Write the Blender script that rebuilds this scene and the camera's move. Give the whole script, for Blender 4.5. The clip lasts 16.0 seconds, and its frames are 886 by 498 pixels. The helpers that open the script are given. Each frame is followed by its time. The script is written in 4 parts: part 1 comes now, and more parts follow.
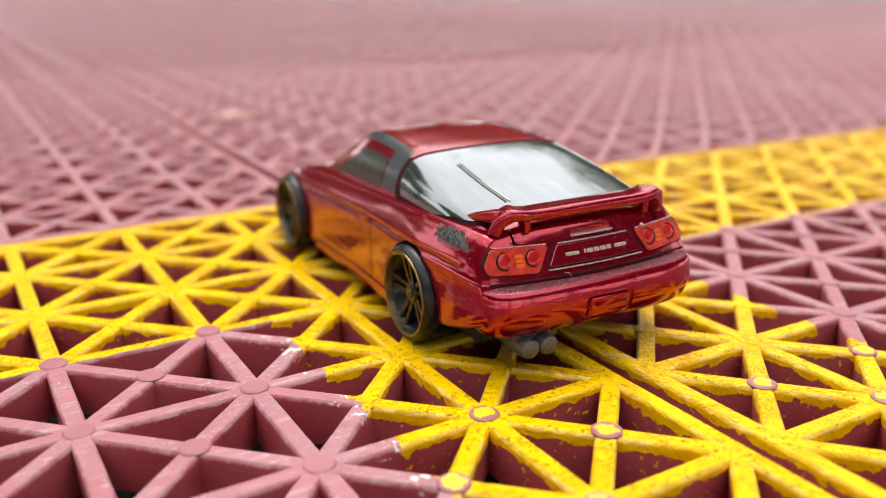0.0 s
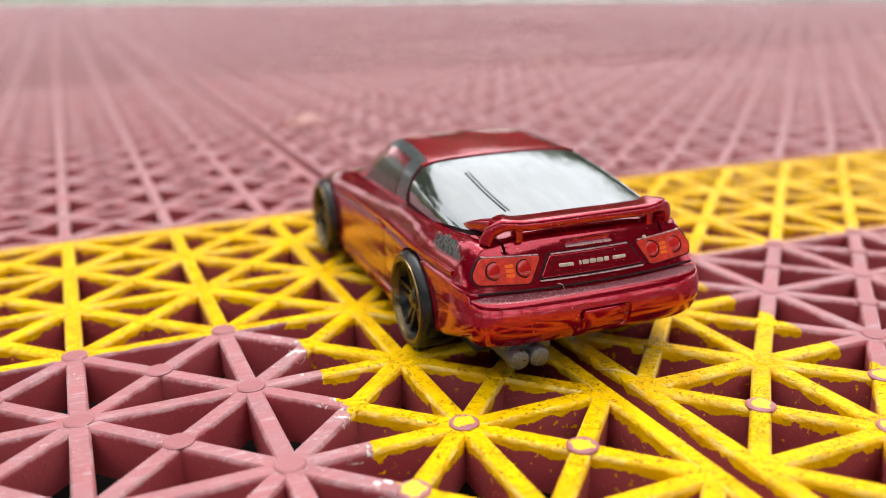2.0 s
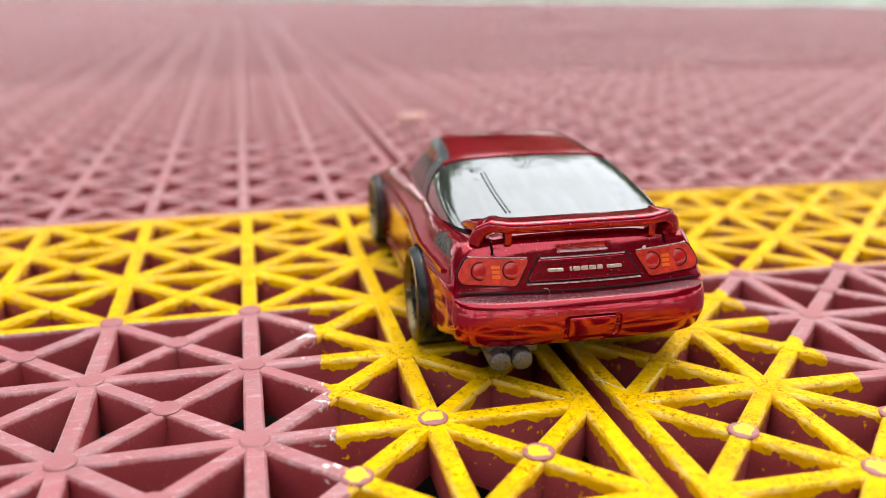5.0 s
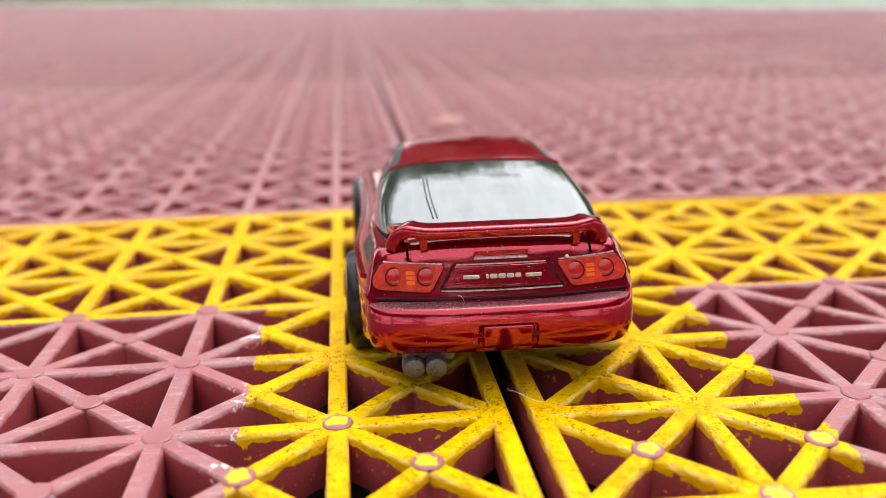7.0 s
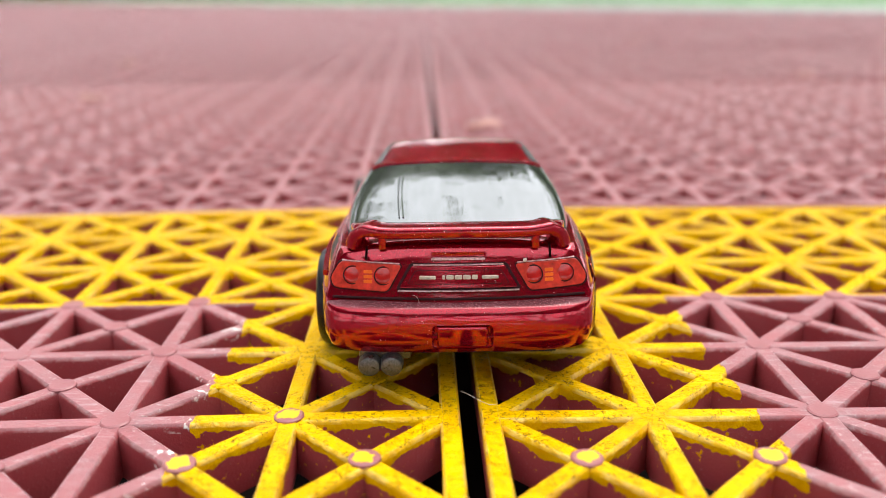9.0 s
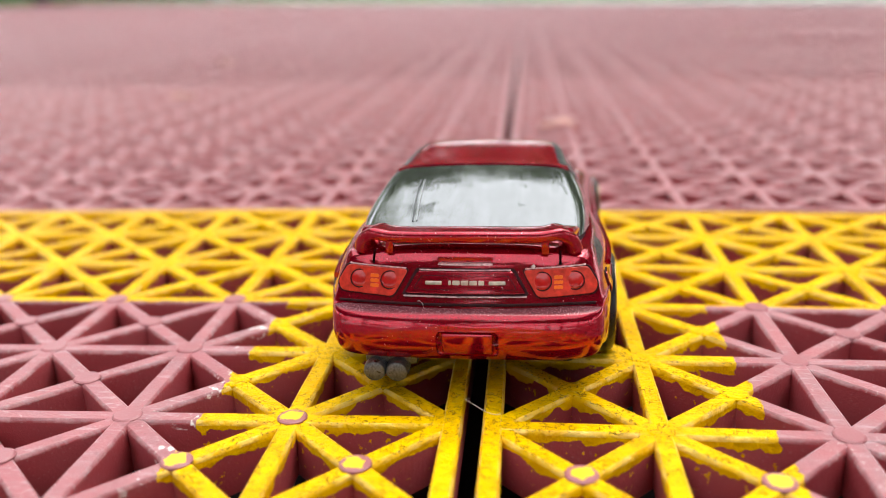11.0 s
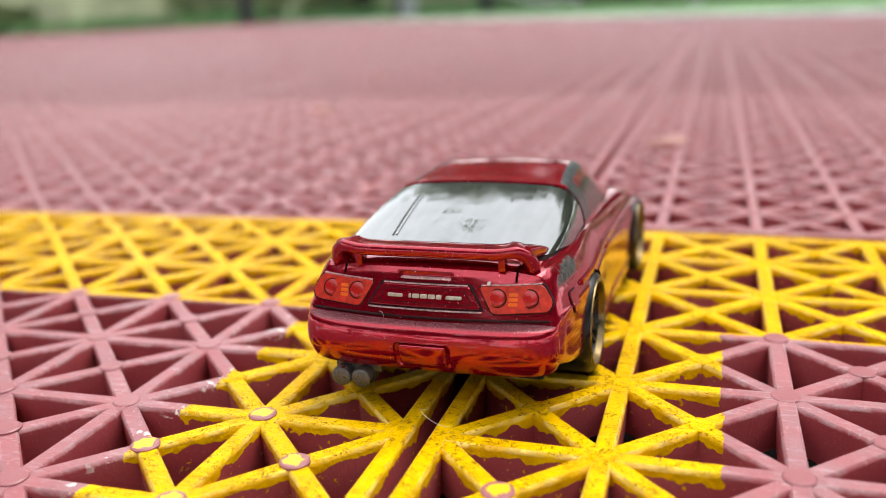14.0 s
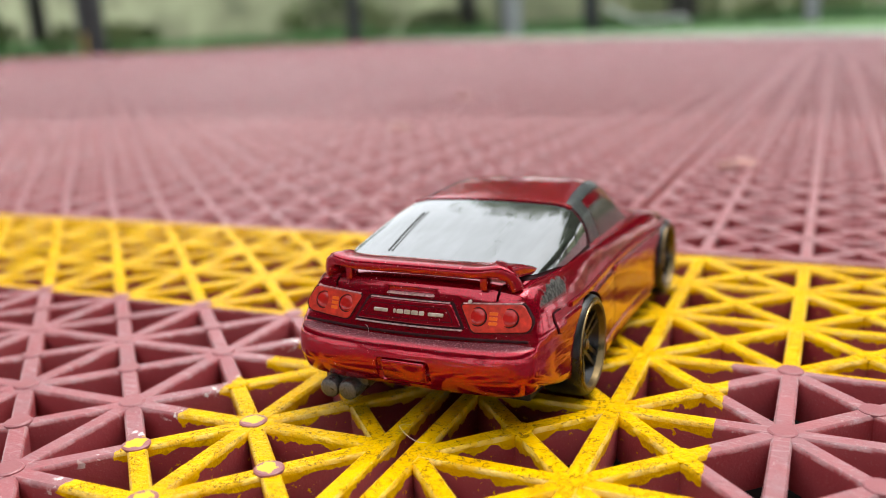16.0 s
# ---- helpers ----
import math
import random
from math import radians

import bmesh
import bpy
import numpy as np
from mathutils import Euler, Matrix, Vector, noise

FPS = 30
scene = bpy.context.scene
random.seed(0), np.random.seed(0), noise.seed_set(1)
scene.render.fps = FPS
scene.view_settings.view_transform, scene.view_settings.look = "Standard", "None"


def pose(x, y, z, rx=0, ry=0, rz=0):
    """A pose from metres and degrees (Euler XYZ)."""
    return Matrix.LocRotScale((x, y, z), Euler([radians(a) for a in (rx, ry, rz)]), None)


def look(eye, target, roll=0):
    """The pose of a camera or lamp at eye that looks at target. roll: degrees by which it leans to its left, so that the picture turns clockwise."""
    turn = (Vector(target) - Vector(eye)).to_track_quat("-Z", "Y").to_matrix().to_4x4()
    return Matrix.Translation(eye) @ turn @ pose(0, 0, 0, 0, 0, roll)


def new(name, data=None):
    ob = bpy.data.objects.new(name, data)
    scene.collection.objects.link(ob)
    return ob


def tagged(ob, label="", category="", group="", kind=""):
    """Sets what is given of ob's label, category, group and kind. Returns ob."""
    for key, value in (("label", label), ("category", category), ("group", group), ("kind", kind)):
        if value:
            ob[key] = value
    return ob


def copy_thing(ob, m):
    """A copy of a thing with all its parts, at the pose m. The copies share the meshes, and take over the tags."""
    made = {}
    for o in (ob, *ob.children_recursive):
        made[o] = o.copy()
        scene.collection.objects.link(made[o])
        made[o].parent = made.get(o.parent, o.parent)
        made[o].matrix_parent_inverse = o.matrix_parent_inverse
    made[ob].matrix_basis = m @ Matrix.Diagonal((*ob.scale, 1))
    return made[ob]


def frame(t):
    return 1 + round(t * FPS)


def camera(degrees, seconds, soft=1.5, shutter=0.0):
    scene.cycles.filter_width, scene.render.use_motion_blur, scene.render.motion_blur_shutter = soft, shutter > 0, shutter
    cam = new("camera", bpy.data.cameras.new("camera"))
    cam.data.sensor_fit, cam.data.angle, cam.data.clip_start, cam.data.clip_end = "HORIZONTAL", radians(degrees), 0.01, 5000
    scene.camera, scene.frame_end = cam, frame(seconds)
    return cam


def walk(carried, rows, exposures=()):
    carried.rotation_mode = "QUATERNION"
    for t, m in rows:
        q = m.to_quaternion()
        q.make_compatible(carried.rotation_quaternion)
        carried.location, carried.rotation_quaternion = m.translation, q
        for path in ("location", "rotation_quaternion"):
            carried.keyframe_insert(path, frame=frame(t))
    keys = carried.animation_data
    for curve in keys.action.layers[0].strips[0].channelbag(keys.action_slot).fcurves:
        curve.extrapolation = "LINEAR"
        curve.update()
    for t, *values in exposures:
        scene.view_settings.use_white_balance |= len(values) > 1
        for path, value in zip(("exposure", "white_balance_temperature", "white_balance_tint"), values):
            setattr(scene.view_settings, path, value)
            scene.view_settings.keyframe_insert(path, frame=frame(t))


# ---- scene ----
cam = camera(54.0, 16.0, soft=0.5)
PATH = [
    (0, (-0.06182, -0.06614, 0.04322), (0.41757, 0.75551, -0.26512), -0.59),
    (0.5, (-0.05971, -0.06885, 0.04315), (0.39554, 0.76881, -0.25865), -0.87),
    (1, (-0.05730, -0.06994, 0.04332), (0.36287, 0.78551, -0.25945), -1.16),
    (1.5, (-0.05403, -0.07093, 0.04345), (0.33849, 0.79753, -0.25939), -1.33),
    (2, (-0.05088, -0.07207, 0.04350), (0.32012, 0.80636, -0.25772), -1.43),
    (2.5, (-0.04822, -0.07350, 0.04364), (0.30098, 0.81349, -0.25854), -1.29),
    (3, (-0.04531, -0.07479, 0.04306), (0.27508, 0.82491, -0.25340), -1.52),
    (3.5, (-0.04260, -0.07604, 0.04276), (0.25029, 0.83389, -0.25093), -1.04),
    (6, (-0.02590, -0.08002, 0.04363), (0.12974, 0.86171, -0.25458), -1.28),
    (6.5, (-0.02003, -0.08059, 0.04320), (0.11311, 0.86576, -0.25123), -1.44),
    (7, (-0.01617, -0.08105, 0.04271), (0.08741, 0.87026, -0.24759), -1.33),
    (7.5, (-0.01249, -0.08144, 0.04283), (0.05846, 0.87247, -0.24874), -1.33),
    (8, (-0.00966, -0.08159, 0.04273), (0.04389, 0.87359, -0.24843), -1.28),
    (8.5, (-0.00606, -0.08186, 0.04259), (0.03117, 0.87469, -0.24658), -1.13),
    (9, (-0.00395, -0.08239, 0.04249), (0.01549, 0.87538, -0.24439), -0.99),
    (9.5, (-0.00249, -0.08208, 0.04271), (-0.01082, 0.87489, -0.24736), -0.99),
    (12, (0.01401, -0.07973, 0.04251), (-0.15002, 0.86594, -0.23820), -2.56),
    (12.5, (0.01778, -0.08032, 0.04252), (-0.18218, 0.86105, -0.22920), -2.66),
    (13, (0.02015, -0.08001, 0.04264), (-0.20876, 0.85504, -0.22806), -2.58),
    (13.5, (0.02501, -0.07960, 0.04238), (-0.24131, 0.84621, -0.22588), -2.67),
    (14, (0.02853, -0.07866, 0.04250), (-0.26493, 0.84023, -0.22118), -2.85),
    (14.5, (0.03102, -0.07866, 0.04220), (-0.28882, 0.83408, -0.21198), -2.75),
    (15, (0.03541, -0.07727, 0.04218), (-0.31204, 0.82545, -0.21154), -2.89),
    (15.5, (0.03713, -0.07649, 0.04200), (-0.33281, 0.81836, -0.20775), -2.81),
    (16, (0.04003, -0.07480, 0.04194), (-0.36037, 0.80988, -0.19685), -2.74),
]
walk(cam, [(t, look(eye, target, roll)) for t, eye, target, roll in PATH],
     exposures=[(0, 1.43), (9.5, 1.43), (12.5, 1.39), (14.5, 1.34), (16, 1.25)])

cam.data.dof.use_dof = True
cam.data.dof.focus_distance = 0.094
cam.data.dof.aperture_fstop = 18.5

# ---- light: bright overcast sky ----
SUN_EL, SUN_AZ = 69.0, 35.0
world = bpy.data.worlds.new("sky")
scene.world = world
world.use_nodes = True
wn = world.node_tree
sky = wn.nodes.new("ShaderNodeTexSky")
sky.sky_type = "NISHITA"
sky.sun_disc = False
sky.sun_elevation, sky.sun_rotation = radians(SUN_EL), radians(SUN_AZ)
sky.air_density, sky.dust_density = 1.0, 4.0
grey = wn.nodes.new("ShaderNodeMixRGB")
grey.inputs[0].default_value = 0.8
grey.inputs[2].default_value = (8.6, 8.8, 9.0, 1)
wn.links.new(sky.outputs[0], grey.inputs[1])
wn.links.new(grey.outputs[0], wn.nodes["Background"].inputs[0])
wn.nodes["Background"].inputs[1].default_value = 0.125
sun = new("sun", bpy.data.lights.new("sun", "SUN"))
sun.data.energy, sun.data.angle, sun.data.color = 0.95, radians(36), (1.0, 0.96, 0.9)
sun.matrix_world = look((math.sin(radians(SUN_AZ)) * math.cos(radians(SUN_EL)) * 20, math.cos(radians(SUN_AZ)) * math.cos(radians(SUN_EL)) * 20,
                         math.sin(radians(SUN_EL)) * 20), (0, 0, 0))


# ---- materials ----
def material(name, color, rough=0.5, metal=0.0, spec=0.5, coat=0.0):
    m = bpy.data.materials.new(name)
    m.use_nodes = True
    b = m.node_tree.nodes["Principled BSDF"]
    b.inputs["Base Color"].default_value = (*color, 1)
    b.inputs["Roughness"].default_value = rough
    b.inputs["Metallic"].default_value = metal
    b.inputs["Specular IOR Level"].default_value = spec
    b.inputs["Coat Weight"].default_value = coat
    b.inputs["Coat Roughness"].default_value = 0.03
    b.inputs["Coat IOR"].default_value = 1.5
    return m, m.node_tree, b


def coords(nt, kind="Object"):
    return nt.nodes.new("ShaderNodeTexCoord").outputs[kind]


def place_of(nt):
    return nt.nodes.new("ShaderNodeNewGeometry").outputs["Position"]


def noise_of(nt, vec, scale, detail=4.0, rough=0.55):
    n = nt.nodes.new("ShaderNodeTexNoise")
    n.inputs["Scale"].default_value, n.inputs["Detail"].default_value, n.inputs["Roughness"].default_value = scale, detail, rough
    nt.links.new(vec, n.inputs["Vector"])
    return n.outputs[0]


def ramp(nt, fac, lo, hi, a=0.0, b=1.0):
    n = nt.nodes.new("ShaderNodeMapRange")
    n.clamp = True
    for k, v in zip(("From Min", "From Max", "To Min", "To Max"), (lo, hi, a, b)):
        n.inputs[k].default_value = v
    nt.links.new(fac, n.inputs["Value"])
    return n.outputs[0]


def calc(nt, op, a, b=0.0, c=0.0):
    n = nt.nodes.new("ShaderNodeMath")
    n.operation = op
    for i, v in enumerate((a, b, c)):
        if isinstance(v, (int, float)):
            n.inputs[i].default_value = v
        else:
            nt.links.new(v, n.inputs[i])
    return n.outputs[0]


def blend(nt, fac, a, b):
    n = nt.nodes.new("ShaderNodeMixRGB")
    for i, v in enumerate((fac, a, b)):
        if isinstance(v, tuple):
            n.inputs[i].default_value = (*v, 1)
        elif isinstance(v, (int, float)):
            n.inputs[i].default_value = v
        else:
            nt.links.new(v, n.inputs[i])
    return n.outputs[0]


def bump(nt, height, strength, dist):
    n = nt.nodes.new("ShaderNodeBump")
    n.inputs["Strength"].default_value, n.inputs["Distance"].default_value = strength, dist
    nt.links.new(height, n.inputs["Height"])
    return n.outputs[0]


def split(nt, vec):
    n = nt.nodes.new("ShaderNodeSeparateXYZ")
    nt.links.new(vec, n.inputs[0])
    return n.outputs


P = 0.018                 # lattice pitch
GAP = 0.00064             # half of the open joint under the car
CELLS = 14                # lattice cells along one tile
TILE = P * CELLS
STEM_L, STEM_R = -(GAP + 1.55 * P), GAP + 1.62 * P + 0.0006
BAND_A, BAND_B = 2 * P - 0.0009, 5 * P + 0.0002
MAROON, MAROON_PALE = (0.30, 0.035, 0.043), (0.36, 0.068, 0.076)
YELLOW, YELLOW_DEEP = (0.78, 0.465, 0.0), (0.66, 0.34, 0.0)


def maroon_colour(nt, p):
    c = blend(nt, ramp(nt, noise_of(nt, p, 60, 5), 0.35, 0.7), MAROON, MAROON_PALE)
    fine = noise_of(nt, p, 2600, 3)
    c = blend(nt, ramp(nt, fine, 0.62, 0.78, 0.0, 0.35), c, (0.5, 0.3, 0.3))
    return c, fine


def tile_material(name="court_plastic", rubbed=False):
    m, nt, b = material(name, MAROON, 0.42)
    p = place_of(nt)
    red, fine = maroon_colour(nt, p)
    x, y = split(nt, p)[:2]
    z = split(nt, coords(nt))[2]
    wob = calc(nt, "MULTIPLY", calc(nt, "SUBTRACT", noise_of(nt, p, 420, 4), 0.5), 0.0022)
    xs, ys = calc(nt, "ADD", x, wob), calc(nt, "ADD", y, calc(nt, "MULTIPLY", wob, 0.35))
    stem = calc(nt, "MULTIPLY", calc(nt, "GREATER_THAN", xs, STEM_L), calc(nt, "LESS_THAN", xs, STEM_R))
    stem = calc(nt, "MULTIPLY", stem, calc(nt, "LESS_THAN", y, BAND_B))
    band = calc(nt, "MULTIPLY", calc(nt, "GREATER_THAN", ys, BAND_A), calc(nt, "LESS_THAN", y, BAND_B))
    area = calc(nt, "MAXIMUM", stem, band)
    drip = ramp(nt, noise_of(nt, p, 330, 3), 0.35, 0.72, -0.0006, -0.0019)
    coat = calc(nt, "MULTIPLY", area, calc(nt, "GREATER_THAN", z, drip))
    # wrinkled old paint: worm-like cracks and small pits
    worm = noise_of(nt, p, 1700, 1.5, 0.5)
    pits = ramp(nt, calc(nt, "ABSOLUTE", calc(nt, "SUBTRACT", worm, 0.5)), 0.012, 0.04, 1.0, 0.0)
    pits = calc(nt, "MULTIPLY", pits, ramp(nt, noise_of(nt, p, 1150, 2), 0.45, 0.51))
    pits = calc(nt, "MULTIPLY", pits, ramp(nt, noise_of(nt, p, 210, 3), 0.36, 0.52))
    pits = calc(nt, "MULTIPLY", pits, calc(nt, "GREATER_THAN", z, -0.0002))
    yel = blend(nt, ramp(nt, noise_of(nt, p, 170, 4), 0.35, 0.72), YELLOW, YELLOW_DEEP)
    yel = blend(nt, calc(nt, "MULTIPLY", pits, 0.85), yel, (0.13, 0.05, 0.006))
    if rubbed:
        thin = ramp(nt, noise_of(nt, p, 260, 5, 0.7), 0.46, 0.60, 0.0, 0.3)
        yel = blend(nt, thin, yel, (0.82, 0.66, 0.30))
        red = blend(nt, calc(nt, "MULTIPLY", thin, 1.3), red, (0.66, 0.44, 0.44))
    # crumbs of white primer along the ragged ends of the paint
    edge = calc(nt, "ABSOLUTE", calc(nt, "SUBTRACT", x, STEM_L - 0.0008))
    crumbs = calc(nt, "MULTIPLY", ramp(nt, edge, 0.0006, 0.0024, 1.0, 0.0), ramp(nt, noise_of(nt, p, 700, 4), 0.58, 0.64))
    crumbs = calc(nt, "MULTIPLY", crumbs, calc(nt, "GREATER_THAN", z, -0.0011))
    crumbs = calc(nt, "MULTIPLY", crumbs, calc(nt, "LESS_THAN", y, BAND_A))
    lying = calc(nt, "MULTIPLY", calc(nt, "GREATER_THAN", z, -0.0003), ramp(nt, noise_of(nt, p, 140, 5, 0.65), 0.34, 0.66, 0.26, 0.60))
    red = blend(nt, lying, red, (0.228, 0.146, 0.158))
    # hazy smears scuffed across the tops, and darker damp spots
    drag = nt.nodes.new("ShaderNodeMapping")
    drag.inputs["Rotation"].default_value = (0, 0, 0.6)
    drag.inputs["Scale"].default_value = (1.0, 5.0, 1.0)
    nt.links.new(p, drag.inputs[0])
    smear = calc(nt, "MULTIPLY", ramp(nt, noise_of(nt, drag.outputs[0], 190, 6, 0.72), 0.53, 0.68), calc(nt, "GREATER_THAN", z, -0.0007))
    red = blend(nt, calc(nt, "MULTIPLY", smear, 0.5), red, (0.44, 0.33, 0.34))
    damp = calc(nt, "MULTIPLY", ramp(nt, noise_of(nt, p, 330, 5, 0.65), 0.56, 0.70), calc(nt, "GREATER_THAN", z, -0.0007))
    red = blend(nt, calc(nt, "MULTIPLY", damp, 0.45), red, (0.17, 0.045, 0.052))
    # pale scratches and dried splashes on the walked-on tops
    stain = calc(nt, "MULTIPLY", ramp(nt, noise_of(nt, p, 1300, 6, 0.75), 0.56, 0.66), ramp(nt, noise_of(nt, p, 75, 3), 0.43, 0.62))
    stain = calc(nt, "MULTIPLY", stain, calc(nt, "GREATER_THAN", z, -0.0006))
    red = blend(nt, calc(nt, "MULTIPLY", stain, 0.6), red, (0.52, 0.45, 0.43))
    grit = calc(nt, "MULTIPLY", ramp(nt, noise_of(nt, p, 3400, 2), 0.68, 0.74), calc(nt, "GREATER_THAN", z, -0.0003))
    red = blend(nt, calc(nt, "MULTIPLY", grit, 0.7), red, (0.07, 0.05, 0.045))
    red = blend(nt, crumbs, red, (0.75, 0.72, 0.68))
    # splashes that ran down the webs
    splash = calc(nt, "MULTIPLY", area, ramp(nt, noise_of(nt, p, 1250, 3), 0.66, 0.675))
    splash = calc(nt, "MULTIPLY", splash, ramp(nt, z, -0.0045, -0.003))
    coat = calc(nt, "MAXIMUM", coat, splash)
    nt.links.new(blend(nt, coat, red, yel), b.inputs["Base Color"])
    nt.links.new(ramp(nt, coat, 0, 1, 0.2, 0.0), b.inputs["Subsurface Weight"])
    b.inputs["Subsurface Radius"].default_value = (1.0, 0.28, 0.28)
    b.inputs["Subsurface Scale"].default_value = 0.0007
    nt.links.new(calc(nt, "MULTIPLY", calc(nt, "GREATER_THAN", z, -0.00035), calc(nt, "SUBTRACT", 1.0, coat)), b.inputs["Sheen Weight"])
    b.inputs["Sheen Roughness"].default_value = 0.2
    b.inputs["Sheen Tint"].default_value = (1.0, 0.71, 0.74, 1)
    nt.links.new(ramp(nt, coat, 0, 1, 0.5, 0.3), b.inputs["Roughness"])
    nt.links.new(ramp(nt, coat, 0, 1, 0.66, 0.35 if rubbed else 0.05), b.inputs["Specular IOR Level"])
    h = calc(nt, "ADD", calc(nt, "MULTIPLY", coat, calc(nt, "SUBTRACT", 1.0, pits)), calc(nt, "MULTIPLY", fine, 0.35))
    h = calc(nt, "ADD", h, calc(nt, "MULTIPLY", calc(nt, "MULTIPLY", noise_of(nt, p, 950, 3), coat), 2.4))
    nt.links.new(bump(nt, h, 0.8, 0.0002), b.inputs["Normal"])
    return m


def peg_material(name, painted):
    m, nt, b = material(name, MAROON, 0.38)
    p = place_of(nt)
    red, fine = maroon_colour(nt, p)
    red = blend(nt, 0.5, red, (0.25, 0.145, 0.155))
    if painted:
        x, y, z = split(nt, coords(nt))
        r = calc(nt, "SQRT", calc(nt, "ADD", calc(nt, "MULTIPLY", x, x), calc(nt, "MULTIPLY", y, y)))
        r = calc(nt, "ADD", r, calc(nt, "MULTIPLY", calc(nt, "SUBTRACT", noise_of(nt, p, 1100, 4), 0.5), 0.0019))
        mid = calc(nt, "LESS_THAN", r, 0.00105)
        red = blend(nt, mid, red, YELLOW)
    nt.links.new(red, b.inputs["Base Color"])
    nt.links.new(bump(nt, fine, 0.25, 0.0001), b.inputs["Normal"])
    return m


def simple(name, color, rough, metal=0.0, spec=0.5, coat=0.0, scale=300.0, vary=0.25, dist=0.00008, kind="Object"):
    m, nt, b = material(name, color, rough, metal, spec, coat)
    p = coords(nt, kind)
    n = noise_of(nt, p, scale, 5)
    dark = tuple(c * (1 - vary) for c in color)
    light = tuple(min(1, c * (1 + vary)) for c in color)
    nt.links.new(blend(nt, ramp(nt, n, 0.3, 0.7), dark, light), b.inputs["Base Color"])
    nt.links.new(ramp(nt, noise_of(nt, p, scale * 0.2, 3), 0.3, 0.7, rough * 0.8, min(1, rough * 1.25)), b.inputs["Roughness"])
    nt.links.new(bump(nt, n, 0.3, dist), b.inputs["Normal"])
    return m


def car_paint(name="candy_red", rubbed=1.0):
    m, nt, b = material(name, (0.30, 0.004, 0.016), 0.22, 0.9, 0.25, 0.8)
    p = coords(nt)
    x, y, z = split(nt, p)
    ax = calc(nt, "ABSOLUTE", x)
    flake = noise_of(nt, p, 9500, 2, 0.7)
    base = blend(nt, ramp(nt, flake, 0.4, 0.65), (0.21, 0.001, 0.009), (0.43, 0.003, 0.024))
    # bare grey metal where the quarter panels are rubbed through
    d = calc(nt, "ADD", calc(nt, "POWER", calc(nt, "DIVIDE", calc(nt, "SUBTRACT", y, 0.0104), 0.0035), 2.0),
             calc(nt, "POWER", calc(nt, "DIVIDE", calc(nt, "SUBTRACT", ax, 0.0142), 0.00075), 2.0))
    d = calc(nt, "ADD", d, calc(nt, "MULTIPLY", calc(nt, "SUBTRACT", noise_of(nt, p, 900, 6, 0.7), 0.5), 4.6))
    bare = calc(nt, "MULTIPLY", ramp(nt, d, 0.9, 1.1, rubbed, 0.0), ramp(nt, z, 0.0136, 0.0141))
    # fine pale scuffs on the shoulders and the roof
    streak = nt.nodes.new("ShaderNodeMapping")
    streak.inputs["Scale"].default_value = (2.2, 0.55, 2.2)
    nt.links.new(p, streak.inputs[0])
    s = ramp(nt, noise_of(nt, streak.outputs[0], 1100, 6, 0.7), 0.60, 0.66)
    zone = calc(nt, "MULTIPLY", ramp(nt, z, 0.0140, 0.0152), ramp(nt, noise_of(nt, p, 160, 2), 0.46, 0.62))
    s = calc(nt, "MULTIPLY", s, calc(nt, "MULTIPLY", zone, ramp(nt, y, 0.024, 0.032, 1.0, 0.25)))
    base = blend(nt, calc(nt, "MULTIPLY", s, 0.42), base, (0.62, 0.32, 0.34))
    # dust lying on the bumper's shelf
    facing = split(nt, nt.nodes.new("ShaderNodeNewGeometry").outputs["Normal"])[2]
    shelf = calc(nt, "MULTIPLY", ramp(nt, facing, 0.72, 0.84), ramp(nt, z, 0.0102, 0.0105))
    shelf = calc(nt, "MULTIPLY", shelf, calc(nt, "LESS_THAN", z, 0.01145))
    dust = calc(nt, "MULTIPLY", shelf, ramp(nt, noise_of(nt, p, 7000, 3, 0.7), 0.40, 0.6, 0.75, 1.0))
    base = blend(nt, dust, base, blend(nt, ramp(nt, noise_of(nt, p, 5200, 3, 0.7), 0.53, 0.64), (0.04, 0.004, 0.010), (0.30, 0.15, 0.17)))
    speck = calc(nt, "MULTIPLY", ramp(nt, noise_of(nt, p, 5200, 1), 0.73, 0.76), ramp(nt, noise_of(nt, p, 220, 2), 0.4, 0.6))
    base = blend(nt, calc(nt, "MULTIPLY", speck, 0.8), base, (0.55, 0.45, 0.45))
    dust = calc(nt, "MAXIMUM", dust, calc(nt, "MULTIPLY", speck, 0.8))
    top = calc(nt, "MULTIPLY", ramp(nt, z, 0.0196, 0.0204), ramp(nt, noise_of(nt, p, 240, 4), 0.35, 0.65, 0.15, 0.7))
    base = blend(nt, calc(nt, "MULTIPLY", top, 0.35), base, (0.42, 0.02, 0.03))
    worn = calc(nt, "MAXIMUM", calc(nt, "MAXIMUM", bare, calc(nt, "MULTIPLY", top, 0.2)), calc(nt, "MAXIMUM", dust, calc(nt, "MULTIPLY", s, 0.5)))
    nt.links.new(blend(nt, bare, base, blend(nt, ramp(nt, noise_of(nt, p, 1900, 4, 0.7), 0.42, 0.58), (0.010, 0.011, 0.010), (0.075, 0.078, 0.07))), b.inputs["Base Color"])
    nt.links.new(ramp(nt, worn, 0, 1, 0.11, 0.62), b.inputs["Roughness"])
    nt.links.new(ramp(nt, worn, 0, 1, 0.46, 0.0), b.inputs["Coat Weight"])
    b.inputs["Coat IOR"].default_value = 1.65
    b.inputs["Coat Roughness"].default_value = 0.015
